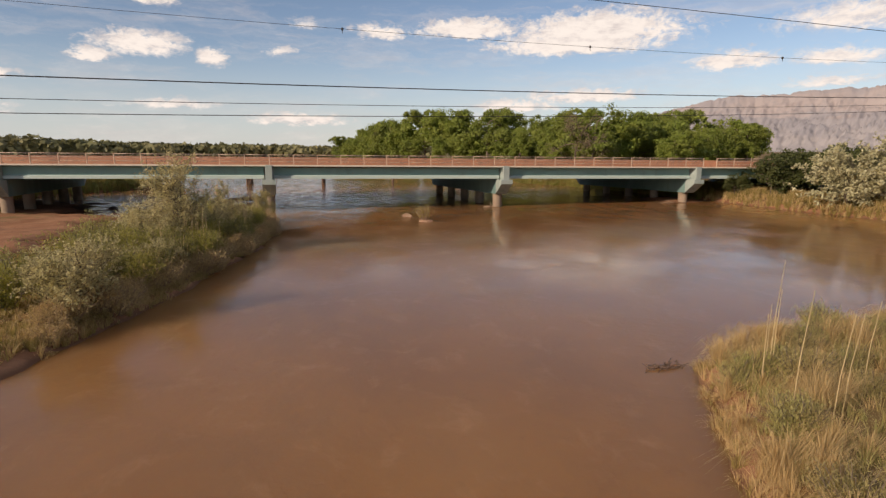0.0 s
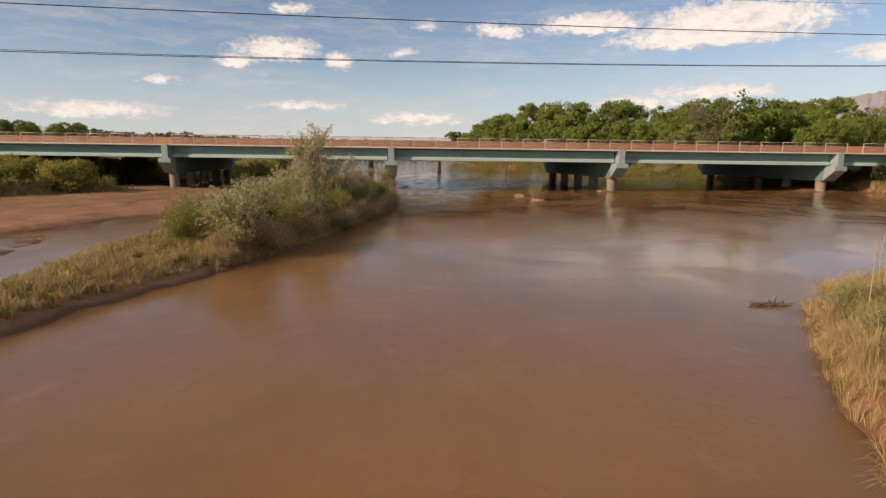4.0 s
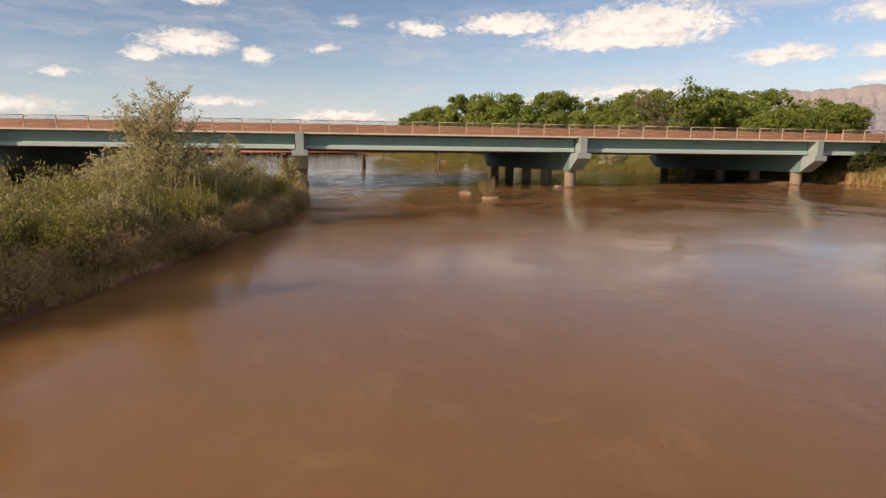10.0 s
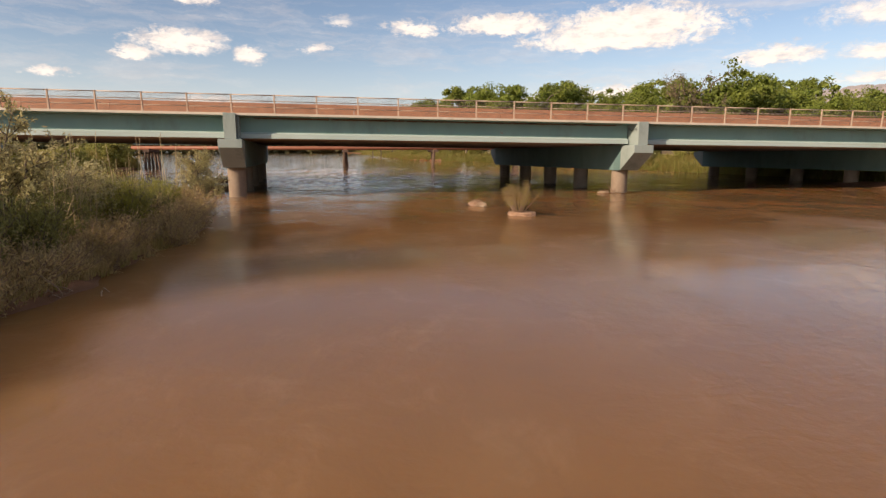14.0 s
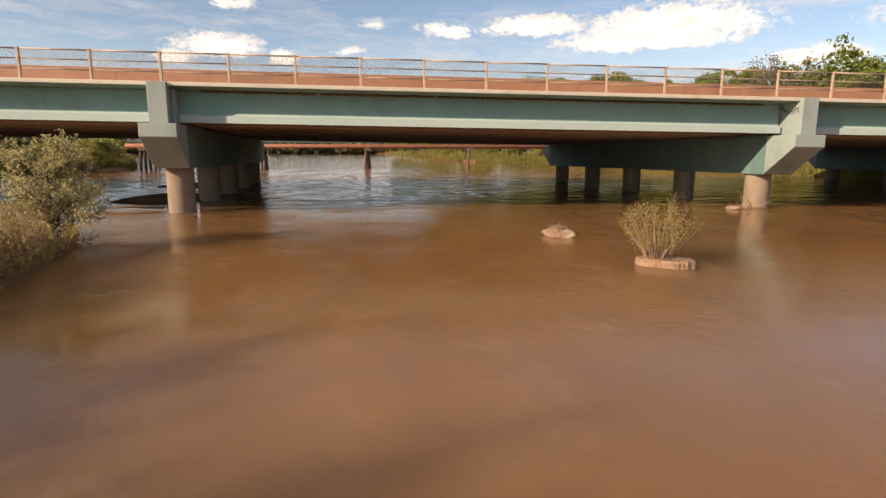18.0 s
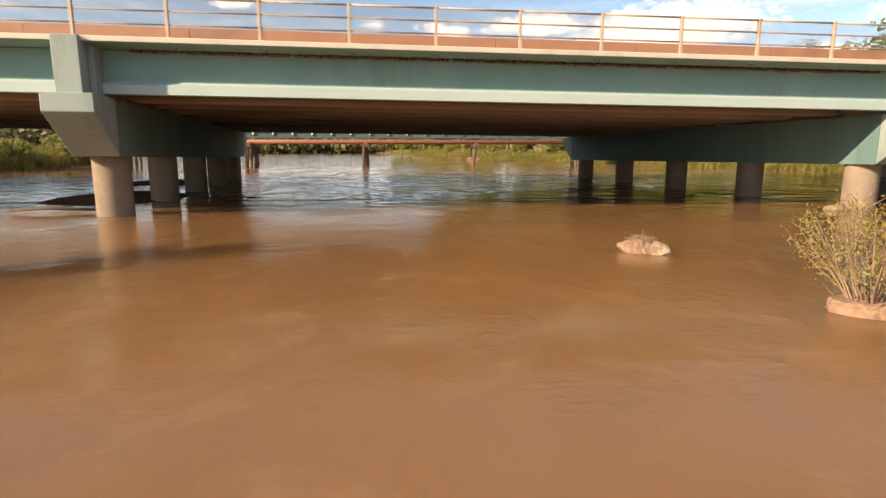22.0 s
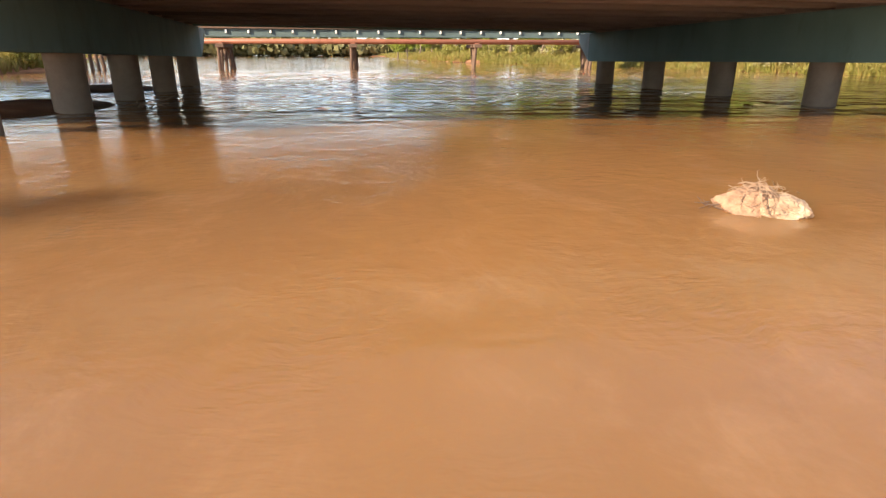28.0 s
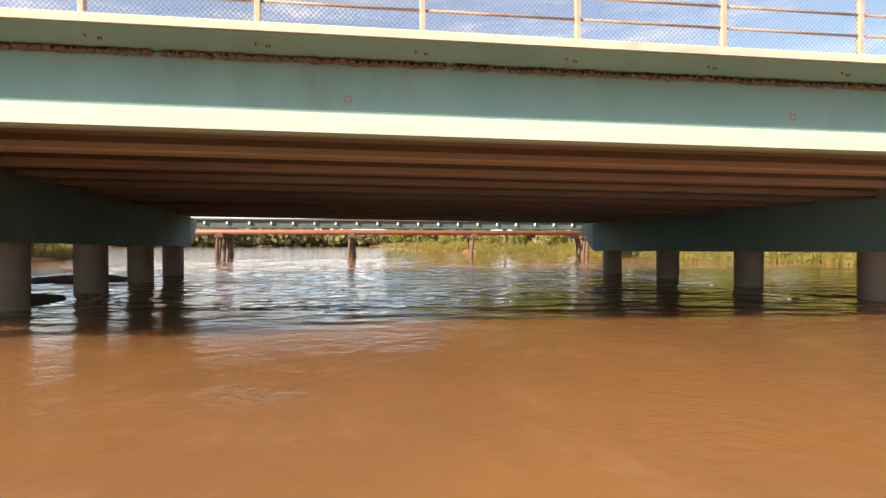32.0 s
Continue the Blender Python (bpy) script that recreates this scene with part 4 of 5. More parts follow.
def airy(seed, height, radius, mat, leaf, count, trunk_r, base=0.12, power=0.75, stems=3, limbs=15, aspect=0.38, top=0.12):
    """An open, feathery shrub tree: leaders, limbs that shorten towards the top, and leafy sprays along the twigs."""
    b = Bunch(seed)
    rng = b.rng
    sprays = []
    for s in range(stems):
        a = 6.283 * s / stems + rng.uniform(-0.6, 0.6)
        out = 0.0 if s == 0 else radius * 0.3
        tall = height * (0.9 if s == 0 else rng.uniform(0.58, 0.82))
        lead = curve_points(rng, (0, 0, -0.15), (math.cos(a) * out, math.sin(a) * out, tall), tall, 0.06, 9)
        b.stem(lead, trunk_r * (1 if s == 0 else 0.75), trunk_r * 0.15, 6)
        sprays.append(lead[6:])
        for _ in range(limbs):
            f = base + (0.97 - base) * rng.uniform(0, 1)
            t = f * 8
            i = min(int(t), 7)
            at = lead[i] * (1 - t + i) + lead[i + 1] * (t - i)
            a2 = rng.uniform(0, 6.283)
            reach = radius * ((1 - f * tall / height) ** power * rng.uniform(0.5, 1.05) + top)
            limb = curve_points(rng, at, (math.cos(a2), math.sin(a2), rng.uniform(0.35, 1.0)), reach, 0.13, 6)
            b.stem(limb, trunk_r * 0.28, 0.006, 4)
            sprays.append(limb[2:])
            for _ in range(6):
                j = rng.integers(1, 6)
                way = (limb[5] - limb[0]) / reach + rng.normal(0, 0.55, 3) + np.array([0, 0, 0.25])
                tw = curve_points(rng, limb[j], way, 0.16 * radius + 0.3 * reach * rng.uniform(0.5, 1.2), 0.2, 5)
                b.stem(tw, 0.008, 0.003, 3)
                sprays.append(tw)
    each = max(count // len(sprays), 5)
    for tw in sprays:
        k = int(each * rng.uniform(0.4, 1.6)) + 3
        t = rng.uniform(0.05, 1.0, k) ** 0.8 * (len(tw) - 1.001)
        i = t.astype(int)
        f = (t - i)[:, None]
        off = rng.normal(0, 1, (k, 3)) * (0.022 * radius + 0.025)
        at = tw[i] * (1 - f) + tw[i + 1] * f + off
        b.leaves(at, leaf, aspect, upright=0.25)
    return b.stem_mesh("trunk", M_BARK), b.leaf_mesh("crown", mat)


def ground_z(x, y):
    return float(land_height(np.array([x]), np.array([y]))[0])


def plant(name, meshes, x, y, scale, turn, label, category, group="", parts=("wood", "foliage"), sink=0.05, squash=1.0):
    ob = thing(name, (x, y, max(ground_z(x, y), -0.1) - sink), label, category, group)
    ob.rotation_euler[2] = turn
    ob.scale = (scale, scale, scale * squash)
    for m, p in zip(meshes, parts):
        part(p, m, None, ob)
    return ob


rnd = random.Random(7)

# Cottonwoods behind the bridge on the far bank.
COTTON = [tree(11 + k, 15 + k % 3, 6.4 + 0.5 * (k % 2), M_GREEN, 0.42, 22000, 0.34, bare=0.08, gap=0.12) for k in range(4)]
COTTON.append(tree(31, 15, 4.6, M_GREEN, 0.5, 5200, 0.3, bare=0.3, gap=0.35))
BARE = tree(41, 13.6, 5.6, M_BROWNLEAF, 0.2, 2600, 0.3, bare=0.25, gap=0.5)
SPOTS = [(49, 87, 1.22, 4), (42, 105, 1.2, 0), (37, 118, 1.16, 1), (46, 112, 1.15, 2), (31, 132, 1.12, 3), (25, 150, 1.05, 0), (20, 172, 0.95, 2), (55, 97, 1.1, 1), (52, 72, 0.66, 2), (58, 80, 0.82, 3),
         (58, 62, 0.64, 0), (63, 70, 0.74, 1), (62, 52, 0.6, 3), (67, 58, 0.7, 2), (66.5, 46.5, 0.92, 0), (56.3, 40.2, 1.04, 4), (73, 52, 0.74, 1), (76, 60, 0.95, 3), (82, 54, 0.9, 2), (88, 64, 0.98, 0), (95, 62, 1.1, 4),
         (96, 70, 0.98, 1), (103, 62, 0.9, 3), (84, 76, 1.0, 2), (109, 62, 0.8, 0), (74, 82, 1.05, 1), (66, 90, 1.05, 3), (14, 198, 0.85, 1), (72, 38, 0.6, 2), (80, 42, 0.66, 3), (90, 48, 0.7, 0), (101, 52, 0.72, 1),
         (34, 125, 1.05, 2), (28, 142, 1.0, 1), (23, 160, 0.95, 3), (39, 100, 0.7, 3), (45, 92, 0.7, 0), (51, 80, 0.7, 1), (17, 184, 0.85, 0)]
for x, y, s, k in SPOTS:
    plant("cottonwood_tree", COTTON[k], x, y, s, rnd.uniform(0, 6.28), "full green cottonwood tree on the river bank behind the bridge", "tree", "cottonwoods", ("trunk", "crown"))
for x, y, s in ((53.2, 42.0, 1.0), (55.0, 38.5, 0.7)):
    plant("bare_tree", BARE, x, y, s, rnd.uniform(0, 6.28), "half bare brown branched tree behind the bridge", "tree", "bare trees", ("trunk", "crown"))
for x, y, s in ((-78, 66, 0.6), (-86, 60, 0.62), (-100, 70, 0.7)):
    plant("round_tree", COTTON[1], x, y, s, rnd.uniform(0, 6.28), "dark round tree beyond the bridge on the bank", "tree", "round trees", ("trunk", "crown"))

# Bushes of the right bank.
WOOD = ("trunk", "crown")
DARKBUSH = [tree(50 + k, 5.2, 3.0, M_DARKGREEN, 0.21, 10000, 0.09, bare=0.05) for k in range(2)]
SILVERBUSH = [airy(60 + k, 4.4, 2.9, M_OLIVE, 0.3, 9000, 0.08, base=0.05, power=0.45, stems=6, top=0.3) for k in range(2)]
for x, y, s, k in ((57.5, -3.5, 0.95, 0), (59.5, -8.5, 1.0, 1), (61.5, -2, 1.1, 1), (63, -12, 1.05, 0), (66, -6, 1.15, 0), (68, -18, 1.15, 1), (72, -10, 1.2, 1), (70, -26, 1.15, 0), (76, -20, 1.25, 0), (78, -34, 1.25, 1), (64, -22, 1.05, 1), (56.3, 1.0, 0.62, 0), (74, 2, 1.2, 0), (67, 4, 1.1, 1), (82, -8, 1.3, 0), (84, -24, 1.3, 1)):
    plant("dark_bush", DARKBUSH[k], x, y, s, rnd.uniform(0, 6.28), "dense dark green bush on the river bank", "bush", "bank bushes", WOOD)
for x, y, s, k in ((57.6, -13.8, 1.2, 0), (60.0, -17.6, 1.35, 1)):
    plant("silver_bush", SILVERBUSH[k], x, y, s, rnd.uniform(0, 6.28), "pale silver green olive bush on the river bank", "bush", "silver bushes", WOOD)
for x, y, s, k in ((47, 44, 0.7, 0), (43.5, 58, 0.75, 1), (45, 66, 0.8, 0), (41.5, 78, 0.8, 1), (40, 95, 0.9, 0), (38, 108, 0.9, 1), (52, 28, 0.6, 0)):
    plant("shore_bush", (DARKBUSH if k else SILVERBUSH)[k], x + 1.5, y, s, rnd.uniform(0, 6.28), "leafy bush on the shore upstream", "bush", "shore bushes", WOOD)

# Bright willows and reeds along both banks upstream.
REEDBUSH = [tree(95 + k, 3.2, 2.4, M_BRIGHT, 0.24, 4500, 0.05, bare=0.02) for k in range(2)]
for k in range(30):
    t = k / 29
    y = 6 + 190 * t ** 1.5
    x = float(np.interp(y, [3, 12, 30, 43, 50, 60, 84, 150, 200], [-34, -37, -37, -28.5, -24.5, -27, -38, -72, -90])) - rnd.uniform(1.5, 5)
    plant("reed_bush", REEDBUSH[k % 2], x, y, rnd.uniform(0.8, 1.2), rnd.uniform(0, 6.28), "bright green willow bush on the bank upstream", "bush", "upstream bushes", WOOD)
for k in range(26):
    t = k / 25
    y = 22 + 150 * t ** 1.3
    x = float(np.interp(y, [20, 37, 52, 88, 98, 112, 158, 288], [53.5, 50, 44.5, 40.5, 31, 23.5, 18.5, 12])) + rnd.uniform(1.8, 6)
    plant("reed_bush", REEDBUSH[k % 2], x, y, rnd.uniform(0.6, 1.0), rnd.uniform(0, 6.28), "bright green willow bush on the bank upstream", "bush", "upstream bushes", WOOD)

# The island: a tall silvery tree, bushes and brush.
plant("silver_tree", airy(71, 6.3, 2.5, M_SILVER, 0.15, 9000, 0.09, base=0.2, power=0.62, stems=5, limbs=17, aspect=0.32, top=0.14), -3.75, -24.2, 1.0, 0.6, "tall silver green olive tree on the island", "tree", "", WOOD)
plant("small_olive_tree", airy(72, 3.0, 1.35, M_SILVER, 0.10, 9000, 0.06, base=0.24, power=0.6, stems=4, limbs=13, aspect=0.34, top=0.16), -0.62, -7.2, 1.0, 0.2, "small silver green olive tree at the island's edge", "tree", "", WOOD)
plant("young_olive_tree", airy(77, 4.2, 1.35, M_SILVER, 0.13, 5000, 0.05, base=0.3, power=0.6, stems=4, limbs=12, aspect=0.3, top=0.2), -1.9, -19.5, 1.0, 1.1, "slender silver green olive tree among brush on the island", "tree", "", WOOD)
OLIVE = [airy(73 + k, 2.9, 1.55, M_SILVER, 0.14, 5200, 0.045, base=0.1, power=0.5, stems=6, limbs=10, aspect=0.32, top=0.25) for k in range(2)]
ISLE = [shrub(80 + k, 2.7, 2.0, 60, 5200, 0.15, (M_WILLOW, M_SAGE, M_GREENWILLOW)[k], aspect=0.2, low=0.12, jitter=0.13, upright=0.7, lean=0.62) for k in range(3)]
BRUSH = [shrub(85 + k, 1.35, 1.5, 60, 2200, 0.11, M_DRYBRUSH, M_TWIG, aspect=0.18, low=0.05, jitter=0.24, upright=0.6, lean=0.95) for k in range(2)]
for x, y, s, k in ((-4.3, -38.6, 1.05, 0), (-5.2, -37.0, 0.85, 1), (-3.1, -32.2, 0.7, 1), (-5.6, -24.0, 1.1, 1), (-4.9, -27.2, 1.0, 0), (-2.6, -22.6, 0.9, 1), (-1.6, -17.4, 0.75, 0), (-2.4, -15.6, 0.7, 1)):
    plant("olive_bush", OLIVE[k], x, y, s * rnd.uniform(0.94, 1.06), rnd.uniform(0, 6.28), "silver green olive bush on the island", "bush", "island olive bushes", WOOD)
for x, y, s, k in ((-7.0, -38.0, 0.95, 0), (-6.0, -36.4, 0.8, 2), (-7.4, -35.5, 0.95, 1), (-4.6, -34.4, 0.95, 1), (-3.2, -34.6, 0.7, 0), (-3.8, -31.6, 0.95, 0), (-6.2, -31.5, 1.05, 1), (-2.5, -30.2, 0.75, 2), (-6.0, -28.4, 1.05, 1), (-1.9, -24.6, 0.8, 0), (-3.6, -29.2, 0.9, 2),
                   (-4.4, -20.5, 1.1, 1), (-3.4, -17.8, 1.0, 0), (-1.0, -19.2, 0.7, 2), (-1.2, -15.0, 0.75, 1), (-5.4, -15.2, 1.1, 0), (-0.7, -12.6, 0.65, 0), (-2.6, -13.0, 0.85, 1), (-4.4, -11.0, 0.9, 1), (-1.7, -10.6, 0.65, 0), (-3.2, -9.0, 0.65, 1), (-7.4, -19.5, 1.1, 2), (-8.0, -25.5, 1.0, 1), (-8.2, -30.0, 0.85, 0), (-5.4, -18.0, 1.0, 0),
                   (-1.6, -27.2, 0.85, 2), (-2.0, -29.0, 0.8, 0), (-0.9, -23.2, 0.8, 1), (-0.6, -21.4, 0.8, 2), (-0.4, -17.0, 0.75, 0), (-0.3, -14.2, 0.6, 2), (-3.0, -33.2, 0.75, 2), (-2.6, -24.2, 0.95, 2), (-3.4, -26.4, 0.9, 0), (-5.2, -30.0, 1.05, 0), (-4.4, -23.0, 1.05, 1), (-6.8, -22.5, 1.1, 0), (-3.8, -15.0, 1.0, 2)):
    plant("willow_bush", ISLE[k], x, y, s * rnd.uniform(0.95, 1.2), rnd.uniform(0, 6.28), "olive green willow bush among grass on the island", "bush", "island bushes")
for k in range(64):
    y = -41.5 + 33 * k / 63 + rnd.uniform(-0.6, 0.6)
    x = float(np.interp(y, [-47, -43.7, -39.8, -34.5, -28.5, -22.2, -15.5, -12, -6.6, -3.2], [-5.9, -4.5, -3.3, -1.8, -0.9, 0.5, 0.9, 0.6, -0.6, -2.2])) - rnd.uniform(0.05, 1.1) - (0.35 if y < -31 else 0.0)
    plant("dry_brush", BRUSH[k % 2], x, y, rnd.uniform(0.65, 1.35), rnd.uniform(0, 6.28), "dry brown brush at the water's edge of the island", "bush", "dry brush")


def dead_sapling(seed, x, y, height, lean):
    """A bare pale pole with a few broken side shoots."""
    b = Bunch(seed)
    pole = curve_points(b.rng, (0, 0, -0.1), (lean, 0.05, 1), height, 0.03, 8)
    b.stem(pole, 0.026, 0.008, 6)
    for i in (3, 4, 5, 6):
        b.stem(curve_points(b.rng, pole[i], b.rng.normal(0, 0.7, 3) + np.array([0, 0, 0.8]), 0.5 * b.rng.uniform(0.5, 1.2), 0.1, 4), 0.01, 0.004, 4)
    ob = new("dead_sapling", b.stem_mesh("dead_sapling", M_CANE))
    ob.location = (x, y, ground_z(x, y))
    tagged(ob, "bare pale dead sapling standing in the brush", "sapling", "dead saplings")


for k, (x, y, h, lean) in enumerate(((-0.75, -20.4, 2.3, 0.16), (-1.5, -18.9, 2.8, -0.02), (-0.9, -20.0, 1.6, 0.5), (-2.3, -28.4, 2.5, 0.05), (-3.0, -31.4, 2.6, -0.04))):
    dead_sapling(140 + k, x, y, h, lean)

# Clumps of dead reed stalks standing among the brush.
def stalks(seed, count, height):
    b = Bunch(seed)
    for _ in range(count):
        root = np.append(b.rng.normal(0, 0.22, 2), -0.1)
        b.stem(curve_points(b.rng, root, (*b.rng.normal(0, 0.07, 2), 1), height * b.rng.uniform(0.6, 1.05), 0.03, 5), 0.012, 0.006, 4)
    return (b.stem_mesh("stalks", M_CANE),)


STALKS = [stalks(120 + k, 12, 2.5) for k in range(3)]
for k, (x, y, s) in enumerate(((-3.9, -29.4, 0.8), (-2.9, -27.0, 1.0), (-2.4, -26.2, 0.95), (-1.6, -22.4, 0.95), (-1.3, -21.2, 0.9), (-0.9, -18.4, 0.85), (-1.7, -16.5, 0.9), (-0.8, -14.6, 0.8), (-2.2, -12.2, 0.9), (-2.6, -10.0, 0.95), (-5.2, -36.4, 0.7), (-4.4, -33.2, 0.75), (-8.6, -36.0, 0.7), (-8.0, -27.0, 0.8), (-1.75, -28.7, 1.0), (-1.6, -28.1, 0.95), (-0.7, -19.2, 0.9), (-2.5, -31.0, 0.85), (-0.4, -16.0, 0.8))):
    plant("reed_clump", STALKS[k % 3], x, y, s, k * 1.3, "clump of tall bare pale reed stalks on the island", "reed", "reed clumps", ("stalk",))

# Scrub of the left bank.
SCRUB = [tree(90 + k, 3.2, 2.3, M_WILLOW, 0.17, 6500, 0.05, bare=0.03) for k in range(2)]
for k in range(34):
    t = k / 33
    x = -29 - 26 * t + rnd.uniform(-2.5, 2.5)
    y = -4.5 - 26 * t + rnd.uniform(-2, 4) - (0 if k % 2 else 4) + (k % 3) * 4.0
    if depth_inside(np.array([x]), np.array([y]), LEFT)[0] > 0.5 and y < -3:
        plant("bank_scrub", SCRUB[k % 2], x, y, rnd.uniform(0.8, 1.1), rnd.uniform(0, 6.28), "yellow green scrub on the sandy bank", "bush", "bank scrub", WOOD)


def far_woods(seed, outline_az, dist, heights, name, label):
    """A belt of distant trees as clumps of leaves, along an arc round the bridge."""
    b = Bunch(seed)
    rng = b.rng
    for _ in range(2600):
        az = rng.uniform(*outline_az)
        d = rng.uniform(*dist)
        h = rng.uniform(*heights) * float(np.interp(math.degrees(az), [-66, -35, -27, -19, -5, 8, 23], [17.5, 17, 16, 13, 11, 9.5, 8.5]))
        c = np.array([d * math.sin(az), d * math.cos(az), 1.0 + h * 0.5])
        r = rng.uniform(6, 12)
        p = rng.normal(size=(44, 3))
        p /= np.linalg.norm(p, axis=1, keepdims=True)
        b.leaves(c + p * np.array([r, r, h * 0.5]), 3.6, 0.9, face=p)
    return tagged(new(name, b.leaf_mesh(name, M_FARWOOD)), label, "woods", kind="stuff")


far_woods(21, (-1.15, 0.4), (360, 560), (0.74, 1.0), "far_woods", "low dark belt of trees along the horizon upstream")


# ---------------------------------------------------------------- grasses
def tussocks(seed, spots, height, blades, width, mats, name, label, lean=0.5, category="grass", droop=0.15):
    """Many tufts of bent blades as one object. spots: rows of x, y, size."""
    rng = np.random.default_rng(seed)
    spots = np.asarray(spots, float)
    z = land_height(spots[:, 0], spots[:, 1])
    rows = np.repeat(np.arange(len(spots)), blades)
    m = len(rows)
    a, out = rng.uniform(0, 6.283, m), rng.uniform(0.05, 1, m)
    h = height * spots[rows, 2] * rng.uniform(0.55, 1.1, m)
    base = np.stack([spots[rows, 0] + np.cos(a) * out * 0.12 * spots[rows, 2], spots[rows, 1] + np.sin(a) * out * 0.12 * spots[rows, 2], z[rows] - 0.05], 1)
    way = np.stack([np.cos(a), np.sin(a), 0 * a], 1) * (h * lean * out)[:, None]
    side = np.stack([-np.sin(a + rng.normal(0, 0.8, m)), np.cos(a + rng.normal(0, 0.8, m)), 0 * a], 1) * width * rng.uniform(0.6, 1.3, m)[:, None]
    zero = 0 * h
    low_ = base + way * 0.16 + np.stack([zero, zero, h * 0.42], 1)
    mid = base + way * 0.5 + np.stack([zero, zero, h * (0.78 - 0.1 * out)], 1)
    tip = base + way * (1 + droop * 0.3) + np.stack([zero, zero, h * (1 - (0.25 + droop) * out)], 1)
    v = np.stack([base - side, base + side, low_ + side * 0.85, low_ - side * 0.85, mid + side * 0.6, mid - side * 0.6, tip], 1).reshape(-1, 3)
    i = np.arange(m) * 7
    q = np.concatenate([np.stack([i, i + 1, i + 2, i + 3], 1), np.stack([i + 3, i + 2, i + 4, i + 5], 1)])
    t = np.stack([i + 5, i + 4, i + 6, i + 6], 1)
    me = bpy.data.meshes.new(name)
    me.from_pydata(v.tolist(), [], [tuple(r) for r in q.tolist()] + [tuple(r[:3]) for r in t.tolist()])
    for mt in mats:
        me.materials.append(mt)
    if len(mats) > 1:
        pick = rng.integers(0, len(mats), len(spots))[rows]
        me.polygons.foreach_set("material_index", np.concatenate([pick, pick, pick]).astype(np.int32))
    ob = new(name, me)
    return tagged(ob, label, category, kind="stuff")


def scatter(seed, outline, count, lo, hi, inset=0.15, box_=None):
    rng = np.random.default_rng(seed)
    xs, ys = [p[0] for p in outline], [p[1] for p in outline]
    x0, x1, y0, y1 = box_ or (min(xs), max(xs), min(ys), max(ys))
    x, y = rng.uniform(x0, x1, count * 6), rng.uniform(y0, y1, count * 6)
    ok = depth_inside(x, y, outline) > inset
    x, y = x[ok][:count], y[ok][:count]
    return np.stack([x, y, rng.uniform(lo, hi, len(x))], 1)


tussocks(1, scatter(2, ISLAND, 6800, 0.5, 1.3, 0.45), 0.38, 20, 0.011, [M_GRASS, M_GRASS, M_STRAW, M_DRYBRUSH], "island_grass", "olive and straw coloured grass covering the island", 0.9)


def edge_scatter(seed, outline, count, lo, hi, near, far, box_):
    rows = scatter(seed, outline, count * 8, lo, hi, near, box_)
    d = depth_inside(rows[:, 0], rows[:, 1], outline)
    return rows[d < far][:count]


tussocks(19, edge_scatter(20, ISLAND, 2600, 0.5, 1.3, -0.02, 1.3, (-12, 2, -42, -3)), 0.42, 20, 0.010, [M_DRYBRUSH, M_DRYBRUSH, M_GRASS], "island_edge_grass", "dry brown grass along the island's edge", 1.0, droop=0.4)
NEAR_BOX = (9, 32, -66, -45)
tussocks(3, edge_scatter(4, NEAR_RIGHT, 150, 0.7, 1.45, 0.0, 2.6, NEAR_BOX), 0.85, 300, 0.0045, [M_STRAW], "straw_tussocks", "dry golden straw tussocks drooping over the near bank's edge", 1.0, droop=0.65)
tussocks(17, edge_scatter(18, NEAR_RIGHT, 900, 0.5, 1.2, -0.2, 1.6, NEAR_BOX), 0.5, 40, 0.005, [M_STRAW, M_STRAW, M_GRASS], "edge_grass", "short dry grass along the near bank's edge", 1.1, droop=0.4)
tussocks(13, scatter(14, NEAR_RIGHT, 3000, 0.5, 1.3, 0.6, NEAR_BOX), 0.6, 30, 0.006, [M_GREENWEED, M_WEED, M_STRAW], "bank_grass", "olive green grass on the near bank", 0.9)
tussocks(27, scatter(28, NEAR_RIGHT, 2600, 0.7, 1.4, 0.4, (30, 60, -90, -47)), 0.55, 14, 0.014, [M_GRASS, M_WEED], "inland_grass", "olive grass further back on the near bank", 0.9)
NEARWEED = [shrub(111 + k, 1.15, 1.2, 70, 5200, 0.085, M_GREENWEED if k else M_WEED, aspect=0.13, low=0.05, jitter=0.2, upright=0.75, lean=0.75) for k in range(2)]
for k in range(90):
    x, y = rnd.uniform(12.5, 28), rnd.uniform(-60, -46.6)
    if depth_inside(np.array([x]), np.array([y]), NEAR_RIGHT)[0] > 0.7:
        plant("bank_weed", NEARWEED[k % 2], x, y, rnd.uniform(0.7, 1.25), rnd.uniform(0, 6.28), "leafy green weed among the dry grass of the near bank", "weed", "bank weeds")


def cane(x, y, h, lean):
    b = Bunch(int(abs(x * 100)))
    pts = [(0, 0, -0.1), (lean * 0.3, 0.02, h * 0.5), (lean, 0.05, h)]
    b.stem(pts, 0.016, 0.007, 5)
    ob = new("reed_cane", b.stem_mesh("reed_cane", M_CANE))
    ob.location = (x, y, ground_z(x, y))
    tagged(ob, "tall bare pale reed cane", "reed", "reed canes")


